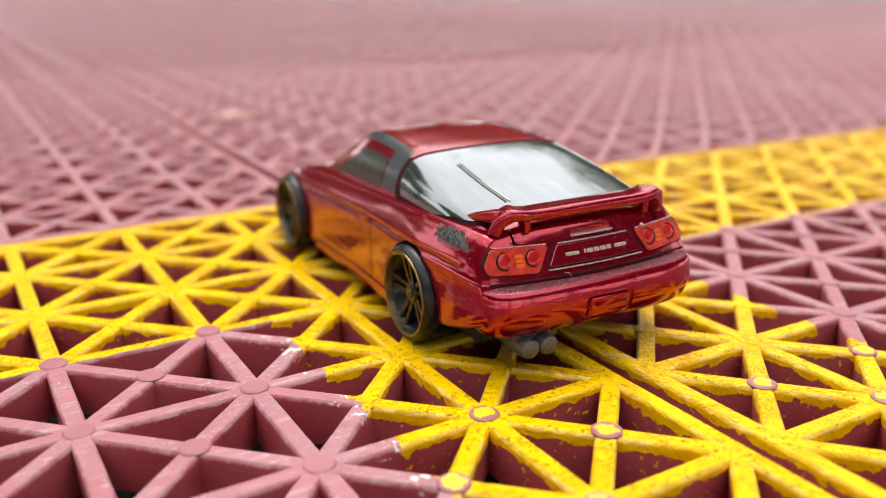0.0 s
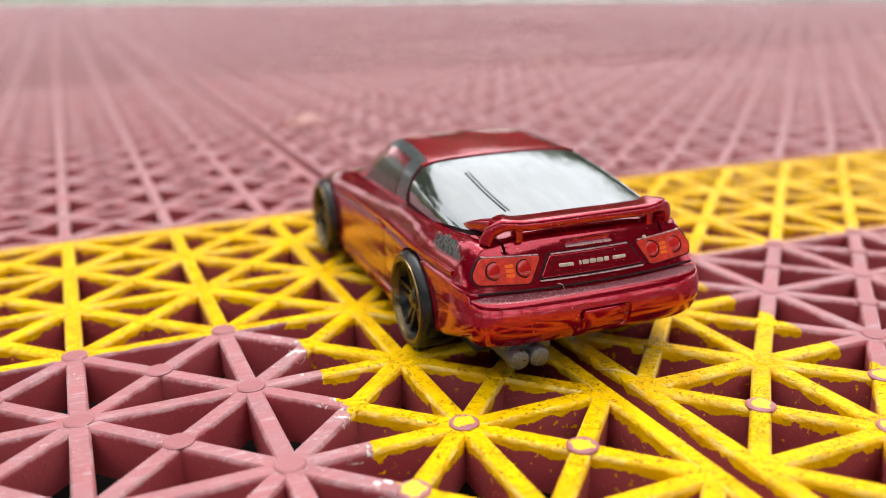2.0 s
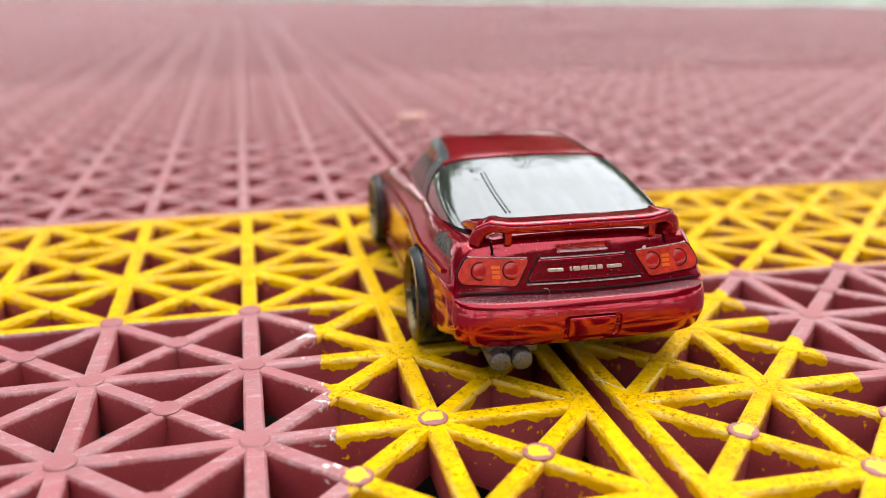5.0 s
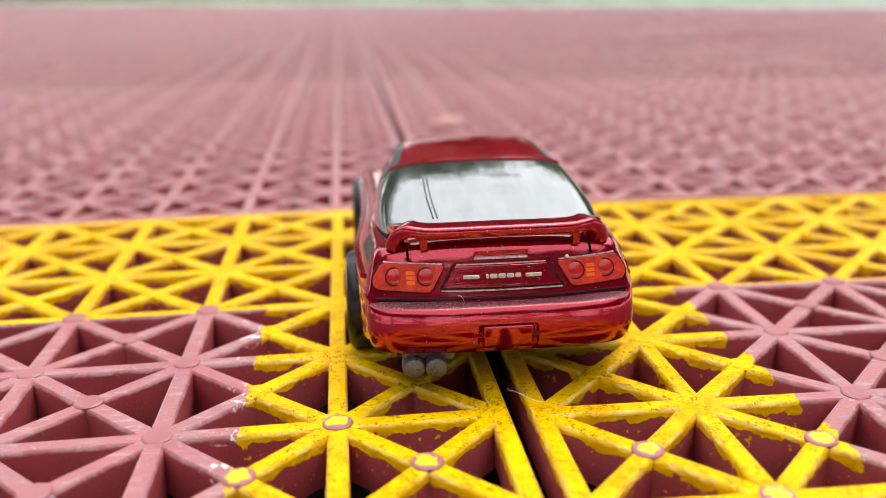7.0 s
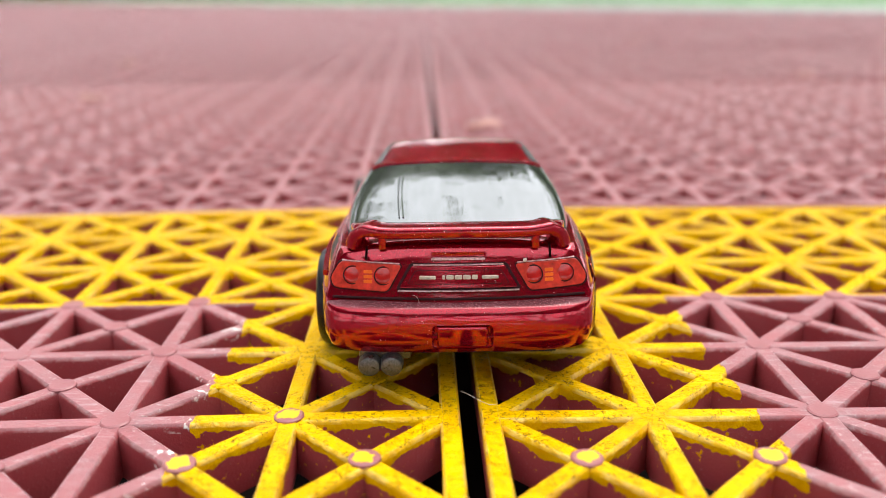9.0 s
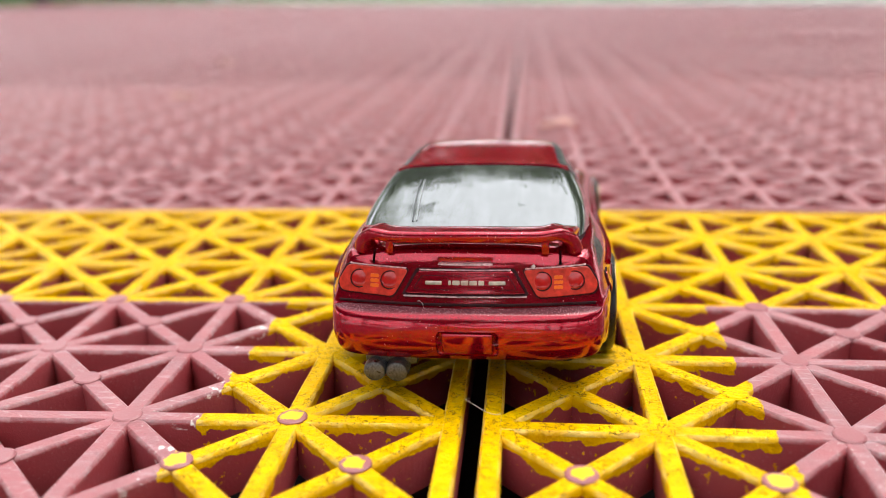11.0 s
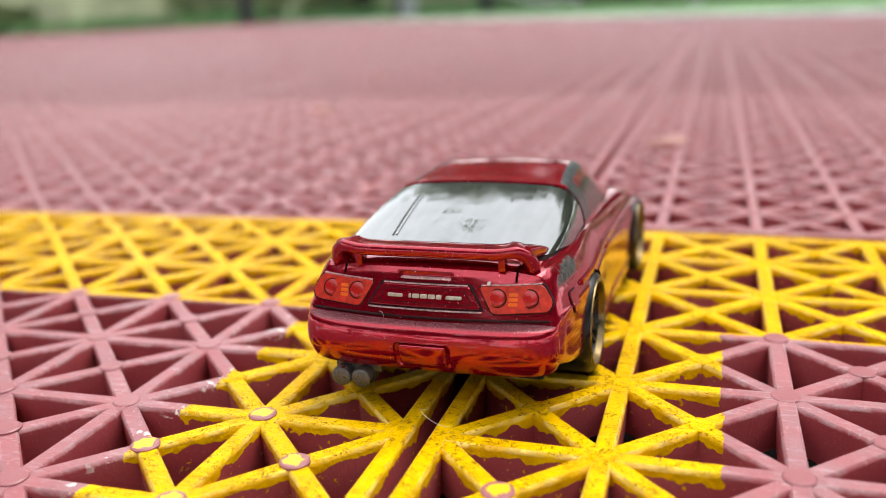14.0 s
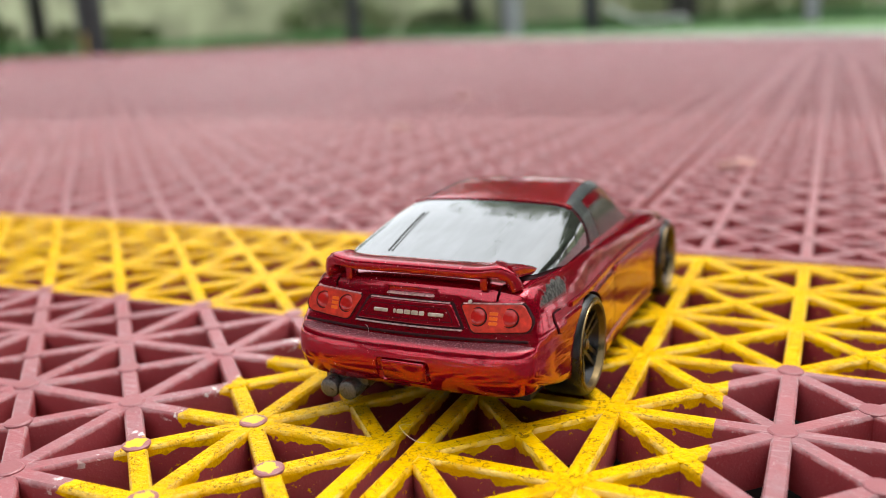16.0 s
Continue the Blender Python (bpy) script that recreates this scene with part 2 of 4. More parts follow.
    nt.links.new(ramp(nt, calc(nt, "MAXIMUM", calc(nt, "MAXIMUM", bare, calc(nt, "MULTIPLY", top, 0.35)), calc(nt, "MAXIMUM", dust, s)), 0.0, 1.0, 0.64, 0.0), b.inputs["Metallic"])
    # lacquer run into shallow ripples
    ripple = nt.nodes.new("ShaderNodeMapping")
    ripple.inputs["Scale"].default_value = (0.32, 0.5, 2.4)
    nt.links.new(p, ripple.inputs[0])
    wave = noise_of(nt, ripple.outputs[0], 480, 3, 0.45)
    h = calc(nt, "ADD", calc(nt, "MULTIPLY", flake, 0.06), calc(nt, "MULTIPLY", calc(nt, "SUBTRACT", noise_of(nt, p, 1500, 5), worn), 0.16))
    h = calc(nt, "ADD", h, calc(nt, "MULTIPLY", wave, 1.4))
    nt.links.new(bump(nt, h, 0.2, 0.00014), b.inputs["Normal"])
    wave = calc(nt, "MULTIPLY", wave, ramp(nt, z, 0.0100, 0.0125, 1.0, 0.4))
    nt.links.new(bump(nt, wave, 0.42, 0.00026), b.inputs["Coat Normal"])
    return m


def window_material():
    """Smoky plastic with moulding streaks, hairline scratches and dust."""
    m, nt, b = material("smoked_window", (0.15, 0.156, 0.152), 0.05, 0.85, 0.5, 1.0)
    p = coords(nt)
    long = nt.nodes.new("ShaderNodeMapping")
    long.inputs["Scale"].default_value = (1.0, 0.16, 0.16)
    nt.links.new(p, long.inputs[0])
    streak = noise_of(nt, long.outputs[0], 620, 4, 0.6)
    fleck = ramp(nt, noise_of(nt, p, 4600, 1), 0.74, 0.77)
    c = blend(nt, ramp(nt, streak, 0.4, 0.65), (0.135, 0.142, 0.137), (0.165, 0.171, 0.168))
    nt.links.new(blend(nt, calc(nt, "MULTIPLY", fleck, 0.5), c, (0.03, 0.03, 0.03)), b.inputs["Base Color"])
    nt.links.new(ramp(nt, noise_of(nt, p, 300, 4), 0.35, 0.7, 0.03, 0.11), b.inputs["Roughness"])
    h = calc(nt, "ADD", streak, calc(nt, "MULTIPLY", noise_of(nt, p, 170, 2), 1.5))
    nt.links.new(bump(nt, h, 0.22, 0.00012), b.inputs["Normal"])
    nt.links.new(bump(nt, h, 0.22, 0.00012), b.inputs["Coat Normal"])
    return m


TILE_MAT = tile_material()
TILE_EDGE = tile_material("court_plastic_edge", True)
PEG, PEG_PAINTED = peg_material("peg_plastic", False), peg_material("peg_part_painted", True)
PAINT = car_paint()
GLOSS = car_paint("candy_red_unworn", 0.0)
SIDE_GLASS = simple("dark_smoked_window", (0.045, 0.041, 0.034), 0.16, 0.0, 0.16, 0.0, 500, 0.1, 0.00003)
WINDOW = window_material()
BLACK = simple("worn_black_paint", (0.022, 0.027, 0.027), 0.38, 0.0, 0.5, 0.3, 1800, 0.8, 0.0001)
RUBBER = simple("black_plastic_tyre", (0.007, 0.007, 0.008), 0.3, 0.0, 0.3, 0.0, 1500, 0.4)
RIM = simple("dark_bronze_rim", (0.045, 0.04, 0.035), 0.3, 0.8, 0.5, 0.0, 1500, 0.3)
LIP = simple("gold_rim_lip", (0.15, 0.108, 0.052), 0.3, 0.9, 0.5, 0.0, 1500, 0.25)
LENS = simple("red_lens_paint", (0.33, 0.010, 0.009), 0.2, 0.0, 0.35, 0.2, 900, 0.15)
LAMP = simple("red_lamp_paint", (0.42, 0.022, 0.010), 0.35, 0.0, 0.3, 0.25, 1500, 0.4)
AMBER = simple("amber_lamp_paint", (0.62, 0.11, 0.010), 0.35, 0.0, 0.2, 0.0, 900, 0.12)
LINE = simple("dark_panel_line", (0.022, 0.006, 0.008), 0.7, 0.0, 0.1, 0.0, 1500, 0.4)
SILVER = simple("silver_print", (0.36, 0.30, 0.24), 0.4, 0.3, 0.5, 0.0, 2500, 0.25)
CAST = simple("grey_cast_metal", (0.10, 0.10, 0.102), 0.3, 0.7, 0.5, 0.0, 4200, 0.45, 0.0003)
# for rubbed edges, and for the painted highlight on the boot handle's lip
WORN_AND_GLINT = simple("rubbed_edge_and_glint", (0.44, 0.27, 0.28), 0.4, 0.4, 0.5, 0.0, 2600, 0.7)
UNDER = simple("dark_underside", (0.012, 0.012, 0.012), 0.6, 0.0, 0.4, 0.0, 900, 0.4)
# near black: the shade down in the lattice holes is put into this colour
SLAB = simple("hole_shade_concrete", (0.008, 0.006, 0.006), 0.95, 0.0, 0.05, 0.0, 90, 0.5, 0.0006, "Object")
GRASS = simple("grass", (0.10, 0.19, 0.07), 0.8, 0.0, 0.3, 0.0, 3, 0.5, 0.01)
KERB = simple("pale_concrete", (0.34, 0.37, 0.35), 0.8, 0.0, 0.3, 0.0, 12, 0.2, 0.002)
HEDGE_LEAF = simple("hedge_leaf", (0.11, 0.24, 0.085), 0.6, 0.0, 0.3, 0.0, 1.2, 0.35, 0.002)
BUSH_LEAF = simple("bush_leaf", (0.19, 0.22, 0.10), 0.6, 0.0, 0.3, 0.0, 1.2, 0.45, 0.002)
LEAF = simple("tree_leaf", (0.105, 0.165, 0.06), 0.55, 0.0, 0.4, 0.0, 0.8, 0.5, 0.002)
BARK = simple("tree_bark", (0.055, 0.05, 0.045), 0.85, 0.0, 0.3, 0.0, 9, 0.4, 0.01)
POST = simple("grey_painted_steel", (0.33, 0.33, 0.36), 0.45, 0.0, 0.5, 0.0, 8, 0.12, 0.001)
DARK_POST = simple("dark_steel", (0.03, 0.032, 0.035), 0.5, 0.0, 0.5, 0.0, 8, 0.2, 0.001)
PALE_PIPE = simple("pale_pipe_paint", (0.62, 0.63, 0.60), 0.5, 0.0, 0.5, 0.0, 8, 0.12, 0.001)
YELLOW_POST = simple("yellow_band", (0.45, 0.33, 0.04), 0.5, 0.0, 0.5, 0.0, 8, 0.2, 0.001)
WALL = simple("pale_plaster", (0.31, 0.30, 0.20), 0.85, 0.0, 0.3, 0.0, 0.5, 0.5, 0.003)
PETAL = simple("dry_petal", (0.72, 0.50, 0.44), 0.7, 0.0, 0.3, 0.0, 500, 0.2)
HAIR = simple("lint", (0.5, 0.45, 0.42), 0.6, 0.0, 0.3, 0.0, 500, 0.1)


# ---- building helpers ----
def smooth(me, angle=32):
    for f in me.polygons:
        f.use_smooth = True
    me.set_sharp_from_angle(angle=radians(angle))


def mesh_of(name, bm, mat, scale=1.0, angle=32):
    bmesh.ops.recalc_face_normals(bm, faces=bm.faces[:])
    if scale != 1.0:
        bmesh.ops.scale(bm, vec=(scale,) * 3, verts=bm.verts[:])
    me = bpy.data.meshes.new(name)
    bm.to_mesh(me)
    bm.free()
    for one in mat if isinstance(mat, (list, tuple)) else (mat,):
        me.materials.append(one)
    smooth(me, angle)
    return me


def part(name, bm, mat, parent, label="", scale=0.001, angle=32):
    """One mesh object under a thing; car parts are drawn in millimetres."""
    ob = new(name, mesh_of(name, bm, mat, scale, angle))
    ob.parent = parent
    return tagged(ob, label)


def add_box(bm, x0, x1, y0, y1, z0, z1, bevel=0.0, segs=2):
    m = Matrix.Translation(((x0 + x1) / 2, (y0 + y1) / 2, (z0 + z1) / 2)) @ Matrix.Diagonal((x1 - x0, y1 - y0, z1 - z0, 1))
    vs = bmesh.ops.create_cube(bm, size=1, matrix=m)["verts"]
    if bevel:
        es = list({e for v in vs for e in v.link_edges})
        bmesh.ops.bevel(bm, geom=es, offset=bevel, segments=segs, profile=0.5, affect="EDGES")


def add_tube(bm, a, b, r0, r1=None, n=16, caps=True):
    a, b = Vector(a), Vector(b)
    m = Matrix.Translation((a + b) / 2) @ (b - a).to_track_quat("Z", "Y").to_matrix().to_4x4()
    return bmesh.ops.create_cone(bm, cap_ends=caps, segments=n, radius1=r0, radius2=r0 if r1 is None else r1, depth=(b - a).length, matrix=m)["verts"]


def add_rings(bm, rings, closed=True, cap=True):
    """Skin over rings of points."""
    made = [[bm.verts.new(p) for p in ring] for ring in rings]
    n = len(made[0])
    for r0, r1 in zip(made, made[1:]):
        for i in range(n if closed else n - 1):
            bm.faces.new((r0[i], r0[(i + 1) % n], r1[(i + 1) % n], r1[i]))
    if cap and closed:
        bm.faces.new(made[0][::-1])
        bm.faces.new(made[-1])
    return made


def lathe(bm, profile, centre, n=40):
    """Turn (radius, x) pairs round the x axis through centre."""
    rings = []
    for r, x in profile:
        rings.append([(centre[0] + x, centre[1] + r * math.cos(2 * math.pi * i / n), centre[2] + r * math.sin(2 * math.pi * i / n)) for i in range(n)])
    add_rings(bm, rings, True, True)


def curve_at(table, y):
    """Smooth interpolation of a table of rows by its first column."""
    ks = [r[0] for r in table]
    y = min(max(y, ks[0]), ks[-1])
    i = max(k for k in range(len(ks) - 1) if ks[k] <= y) if y < ks[-1] else len(ks) - 2
    u = (y - ks[i]) / (ks[i + 1] - ks[i])
    out = []
    for c in range(1, len(table[0])):
        p1, p2 = table[i][c], table[i + 1][c]
        p0 = table[max(i - 1, 0)][c]
        p3 = table[min(i + 2, len(ks) - 1)][c]
        h = ks[i + 1] - ks[i]
        m1 = (p2 - p0) / (ks[i + 1] - ks[max(i - 1, 0)]) * h
        m2 = (p3 - p1) / (ks[min(i + 2, len(ks) - 1)] - ks[i]) * h
        u2, u3 = u * u, u ** 3
        out.append((2 * u3 - 3 * u2 + 1) * p1 + (u3 - 2 * u2 + u) * m1 + (-2 * u3 + 3 * u2) * p2 + (u3 - u2) * m2)
    return out


def carve(bm, cutters, mat, dark=99):
    """Cut holes, pockets and panel lines (meshes) out of a closed mesh; the walls of the first ones take the second material."""
    ob = new("blank", mesh_of("blank", bm, mat))
    tools = []
    for k, cb in enumerate(cutters):
        t = new("cutter", mesh_of("cutter", cb, mat))
        for f in t.data.polygons:
            f.material_index = 1 if k < dark else 0
        tools.append(t)
        mod = ob.modifiers.new("cut", "BOOLEAN")
        mod.object, mod.operation, mod.solver = t, "DIFFERENCE", "EXACT"
    bpy.context.view_layer.update()
    me = bpy.data.meshes.new_from_object(ob.evaluated_get(bpy.context.evaluated_depsgraph_get()))
    out = bmesh.new()
    out.from_mesh(me)
    for o in (ob, *tools):
        d = o.data
        bpy.data.objects.remove(o)
        bpy.data.meshes.remove(d)
    bpy.data.meshes.remove(me)
    return out


def box_bm(*a, **k):
    bm = bmesh.new()
    add_box(bm, *a, **k)
    return bm


# ---- the court floor ----
def pos(i):
    """Lattice line i of a tile; the rim rails stand a little inside its edge."""
    return 0.0012 if i == 0 else TILE - 0.0012 if i == CELLS else i * P


def add_beam(vs, fs, a, b, drop, detail):
    """One rib of the lattice from a to b: flat top, eased arrises, slightly tapered web."""
    d = Vector((b[0] - a[0], b[1] - a[1], 0)).normalized()
    n = Vector((-d.y, d.x, 0))
    if detail:
        prof = ((-0.0008, -0.0054), (-0.00108, -0.0005), (-0.00100, -0.00017), (-0.00080, 0.0), (0.00080, 0.0), (0.00100, -0.00017), (0.00108, -0.0005), (0.0008, -0.0054))
    else:
        prof = ((-0.0010, -0.0052), (-0.0010, 0.0), (0.0010, 0.0), (0.0010, -0.0052))
    k = len(vs)
    for q in (a, b):
        for u, z in prof:
            vs.append((q[0] + n.x * u, q[1] + n.y * u, z - drop))
    m = len(prof)
    for i in range(m - 1):
        fs.append((k + i, k + i + 1, k + m + i + 1, k + m + i))


def add_disc(vs, fs, x, y, r, z, depth, n, dome=0.0):
    k = len(vs)
    for rr, zz in ((r, z - depth), (r, z - 0.00014), (r - 0.0002, z)):
        for i in range(n):
            t = 2 * math.pi * i / n
            vs.append((x + rr * math.cos(t), y + rr * math.sin(t), zz))
    for ring in (0, 1):
        for i in range(n):
            j = (i + 1) % n
            fs.append((k + ring * n + i, k + ring * n + j, k + (ring + 1) * n + j, k + (ring + 1) * n + i))
    fs.append(tuple(k + 2 * n + i for i in range(n)))


def tile_nodes():
    out = [(pos(i), pos(j), 8) for i in range(1, CELLS) for j in range(1, CELLS)]
    for i in range(CELLS):
        for j in range(CELLS):
            out.append(((pos(i) + pos(i + 1)) / 2, (pos(j) + pos(j + 1)) / 2, 4))
    return out


def tile_mesh(name, detail, pegs=lambda x, y: True):
    vs, fs, edges = [], [], []
    for i in range(CELLS + 1):
        add_beam(vs, fs, (pos(i), pos(0)), (pos(i), pos(CELLS)), 0.0, detail)
        add_beam(vs, fs, (pos(0), pos(i)), (pos(CELLS), pos(i)), 0.00003, detail)
    for i in range(CELLS):
        for j in range(CELLS):
            add_beam(vs, fs, (pos(i), pos(j)), (pos(i + 1), pos(j + 1)), 0.00006, detail)
            add_beam(vs, fs, (pos(i + 1), pos(j)), (pos(i), pos(j + 1)), 0.00009, detail)
    if not detail:
        for x, y, k in tile_nodes():
            rad, n = (0.0018 if k == 8 else 0.0012), len(vs)
            vs += [(x + rad * math.cos(a * math.pi / 3), y + rad * math.sin(a * math.pi / 3), 0.0001) for a in range(6)]
            fs.append(tuple(range(n, n + 6)))
    if detail:
        edges = [k for k in range(len(fs)) if k % 7 in (1, 2, 4, 5)]     # the rounded arrises of every rib
    if detail:
        for x, y, k in tile_nodes():
            add_disc(vs, fs, x, y, 0.0023 if k == 8 else 0.0015, -0.00011, 0.0046, 12)
            if pegs(x, y):
                add_disc(vs, fs, x, y, 0.00155, 0.00020, 0.0003, 16)
    me = bpy.data.meshes.new(name)
    me.from_pydata(vs, [], fs)
    me.materials.append(TILE_MAT)
    me.materials.append(TILE_EDGE)
    me.update()
    if detail:
        flags = np.zeros(len(fs), dtype=np.int32)
        flags[edges] = 1
        me.polygons.foreach_set("material_index", flags)
        smooth(me, 40)
    return me


EDGE_P, EDGE_D = Vector((0.54, 1.29)), Vector((-0.555, 0.832))      # the court's far border, seen slanting

side = Vector((-EDGE_D.y, EDGE_D.x))
# slab seen through the holes, coloured as dark as their shade
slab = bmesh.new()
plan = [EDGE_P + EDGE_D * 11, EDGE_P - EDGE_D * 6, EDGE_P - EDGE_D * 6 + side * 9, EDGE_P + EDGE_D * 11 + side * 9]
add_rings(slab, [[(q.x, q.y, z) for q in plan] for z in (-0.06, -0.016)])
floor = tagged(new("floor", mesh_of("floor", slab, SLAB)), "near-black concrete slab under the court tiles, hole shade in its colour", "floor", kind="structure")


def column(i):
    return GAP + 0.0005 + i * (TILE + 0.0004) if i >= 0 else -GAP + i * TILE + (i + 1) * 0.0004


def row(j):
    return BAND_B - TILE - 0.0003 + j * (TILE + 0.0005)


NEAR = (-0.10, 0.10, -0.075, 0.105)


def near_peg(x, y):
    return NEAR[0] < x < NEAR[1] and NEAR[2] < y < NEAR[3]


fine_mesh = tile_mesh("tile", True)
plain_mesh = tile_mesh("tile", False)
centre_tiles = {}
# the tile right of the joint has sunk towards its far corner
SUNK = pose(column(0), row(0) - 0.001, 0.00085, -0.24, 1.1, 0)
DIP = {0: 1.1, 1: 1.1, 2: 0.8, 3: 0.5, 4: 0.2}   # tilt of its neighbours, which sink with it
for i in range(-8, 2):
    for j in range(-4, 5):
        x0, y0 = column(i) - (0.0004 if i < 0 and j > 0 else 0.0), row(j) - (0.001 if i >= 0 and j <= 0 else 0.0)
        if i in (-1, 0) and j == 0:
            me = tile_mesh("tile", True, lambda x, y, a=x0, b=y0: not near_peg(x + a, y + b))
        else:
            me = fine_mesh if i in (-3, -2, -1, 0, 1, 2) and j in (-1, 0, 1) else plain_mesh
        t = new("tile", me)
        dip = DIP.get(j, 0.0) if i >= 0 else 0.0
        if (i, j) == (0, 0):
            t.matrix_world = SUNK
        else:
            t.matrix_world = pose(x0, y0, -math.sin(radians(dip)) * TILE if i == 1 else 0.0, 0, -dip if i == 1 else dip, 0)
        t.parent = floor
        if i in (-1, 0) and j == 0:
            tagged(t, "maroon plastic lattice tile with a worn yellow painted line")
            centre_tiles[i] = (t, x0, y0)

# snap pegs of the two tiles under the car, some left bare by the paint
peg_vs, peg_fs = [], []
add_disc(peg_vs, peg_fs, 0, 0, 0.00158, 0.00022, 0.0004, 20)
peg_meshes = []
for mat in (PEG, PEG_PAINTED, TILE_MAT):
    me = bpy.data.meshes.new("peg")
    me.from_pydata(peg_vs, [], peg_fs)
    me.materials.append(mat)
    peg_meshes.append(me)
rng = random.Random(4)
for t, x0, y0 in centre_tiles.values():
    for x, y, k in tile_nodes():
        wx, wy = x + x0, y + y0
        if not near_peg(wx, wy):
            continue
        painted = wy > BAND_A + 0.002 or STEM_L - 0.001 < wx < STEM_R
        full = painted and (wy > 0.004 or (wx > 0 and k == 8 and wy > -0.01))
        ob = new("peg", peg_meshes[2 if full else 1 if painted else 0])
        ob.location = (x, y, -0.00018 if full else rng.uniform(-0.00006, 0.00004))
        ob.parent = t

# the far rest of the court: the same lattice, its ribs running through from tile to tile
WEST, EAST, SOUTH, NORTH = -10.0, 6.0, -6.0, 10.0
HOLE = (column(-8), column(2) - 0.0004, row(-4), row(5) - 0.0005)


def spans(p, d):
    """Stretches of the line p + t d that lie on the court but outside the tiles laid singly."""
    lo, hi = -1e9, 1e9
    for o, v, a, b in ((p[0], d[0], WEST, EAST), (p[1], d[1], SOUTH, NORTH)):
        if abs(v) < 1e-9:
            if not a <= o <= b:
                return []
        else:
            lo, hi = max(lo, min((a - o) / v, (b - o) / v)), min(hi, max((a - o) / v, (b - o) / v))
    k0 = EDGE_D.x * (p[1] - EDGE_P.y) - EDGE_D.y * (p[0] - EDGE_P.x)
    k1 = EDGE_D.x * d[1] - EDGE_D.y * d[0]
    if abs(k1) > 1e-9:
        lo, hi = (max(lo, -k0 / k1), hi) if k1 > 0 else (lo, min(hi, -k0 / k1))
    if lo >= hi:
        return []
    a, b = lo, hi
    for o, v, q0, q1 in ((p[0], d[0], HOLE[0], HOLE[1]), (p[1], d[1], HOLE[2], HOLE[3])):
        if abs(v) < 1e-9:
            if not q0 <= o <= q1:
                return [(lo, hi)]
        else:
            a, b = max(a, min((q0 - o) / v, (q1 - o) / v)), min(b, max((q0 - o) / v, (q1 - o) / v))
    if a >= b:
        return [(lo, hi)]
    return [(u, v) for u, v in ((lo, a), (b, hi)) if v - u > 0.001]


vs, fs = [], []
ribs = [((column(i) + pos(k), 0.0), (0.0, 1.0), 0.0) for i in range(-40, 24) for k in range(CELLS + 1)]
ribs += [((0.0, row(j) + pos(k)), (1.0, 0.0), 0.00003) for j in range(-24, 40) for k in range(CELLS + 1)]
step = P * (TILE + 0.0004) / TILE
for n in range(-1100, 1100):
    ribs.append(((column(0) + n * step, row(0)), (0.7071, 0.7071), 0.00006))
    ribs.append(((column(0) + n * step, row(0)), (-0.7071, 0.7071), 0.00009))
JOINT = (-GAP - 0.0003, GAP + 0.0005)
for p, d, drop in ribs:
    runs = spans(p, d)
    if d[0]:
        u, v = sorted((q - p[0]) / d[0] for q in JOINT)
        runs = [r for a, b in runs for r in ((a, min(b, u)), (max(a, v), b)) if r[1] > r[0]]
    for a, b in runs:
        add_beam(vs, fs, (p[0] + d[0] * a, p[1] + d[1] * a), (p[0] + d[0] * b, p[1] + d[1] * b), drop, False)
me = bpy.data.meshes.new("court_lattice")
me.from_pydata(vs, [], fs)
me.materials.append(TILE_MAT)
tagged(new("court_lattice", me), "faded maroon plastic lattice of the wide sports court", "court", kind="stuff")


# ---- the toy car ----
car = new("toy_car")
car.matrix_world = pose(-0.0007, 0.0018, 0.0, 0, 0, -1.9)
tagged(car, "scuffed candy red die-cast toy coupe on yellow painted tiles", "toy car")

BODY = [  # y, half width, bottom, crease, shoulder, deck
    (2.4, 13.2, 7.0, 11.2, 15.2, 15.9), (5, 13.75, 5.8, 11.4, 15.7, 16.4), (10, 14.3, 4.2, 11.6, 15.8, 16.6), (18, 14.8, 3.0, 11.7, 15.7, 16.5),
    (25, 14.5, 2.5, 11.6, 15.5, 16.3), (31, 14.2, 2.3, 11.5, 15.1, 15.8), (40, 14.1, 2.3, 11.3, 14.55, 15.1), (48, 14.2, 2.3, 11.1, 14.2, 14.7),
    (54, 14.5, 2.5, 10.9, 13.9, 14.4), (57, 14.6, 2.8, 10.8, 13.4, 13.9), (62, 14.2, 3.2, 10.3, 12.3, 12.9), (66, 13.2, 3.6, 9.4, 10.9, 11.5),
    (69, 11.0, 4.2, 8.2, 9.1, 9.7), (70, 8.5, 5.0, 7.6, 8.0, 8.4)]
NOSE, WIDE = 1.13, 1.08     # longer front half and fuller flanks than the first table
BODY = [(y if y < 31 else 31 + (y - 31) * NOSE, w * (WIDE if y < 45 else 1.085), a, b, c, d) for y, w, a, b, c, d in BODY]
END = BODY[-1][0]


def face_y(x, z):
    """The leaning, slightly bowed tail panel."""
    return 2.4 + (z - 11) * 0.42 + 1.5 * (x / 14) ** 2


def spline(pts, n):
    """Points along a Catmull-Rom curve through pts, n to a span."""
    out = []
    for i in range(len(pts) - 1):
        p0, p1, p2, p3 = (Vector(pts[max(0, min(len(pts) - 1, k))]) for k in (i - 1, i, i + 1, i + 2))
        for s in range(n):
            u = s / n
            out.append(0.5 * ((2 * p1) + (p2 - p0) * u + (2 * p0 - 5 * p1 + 4 * p2 - p3) * u * u + (3 * p1 - p0 - 3 * p2 + p3) * u ** 3))
    out.append(Vector(pts[-1]))
    return out


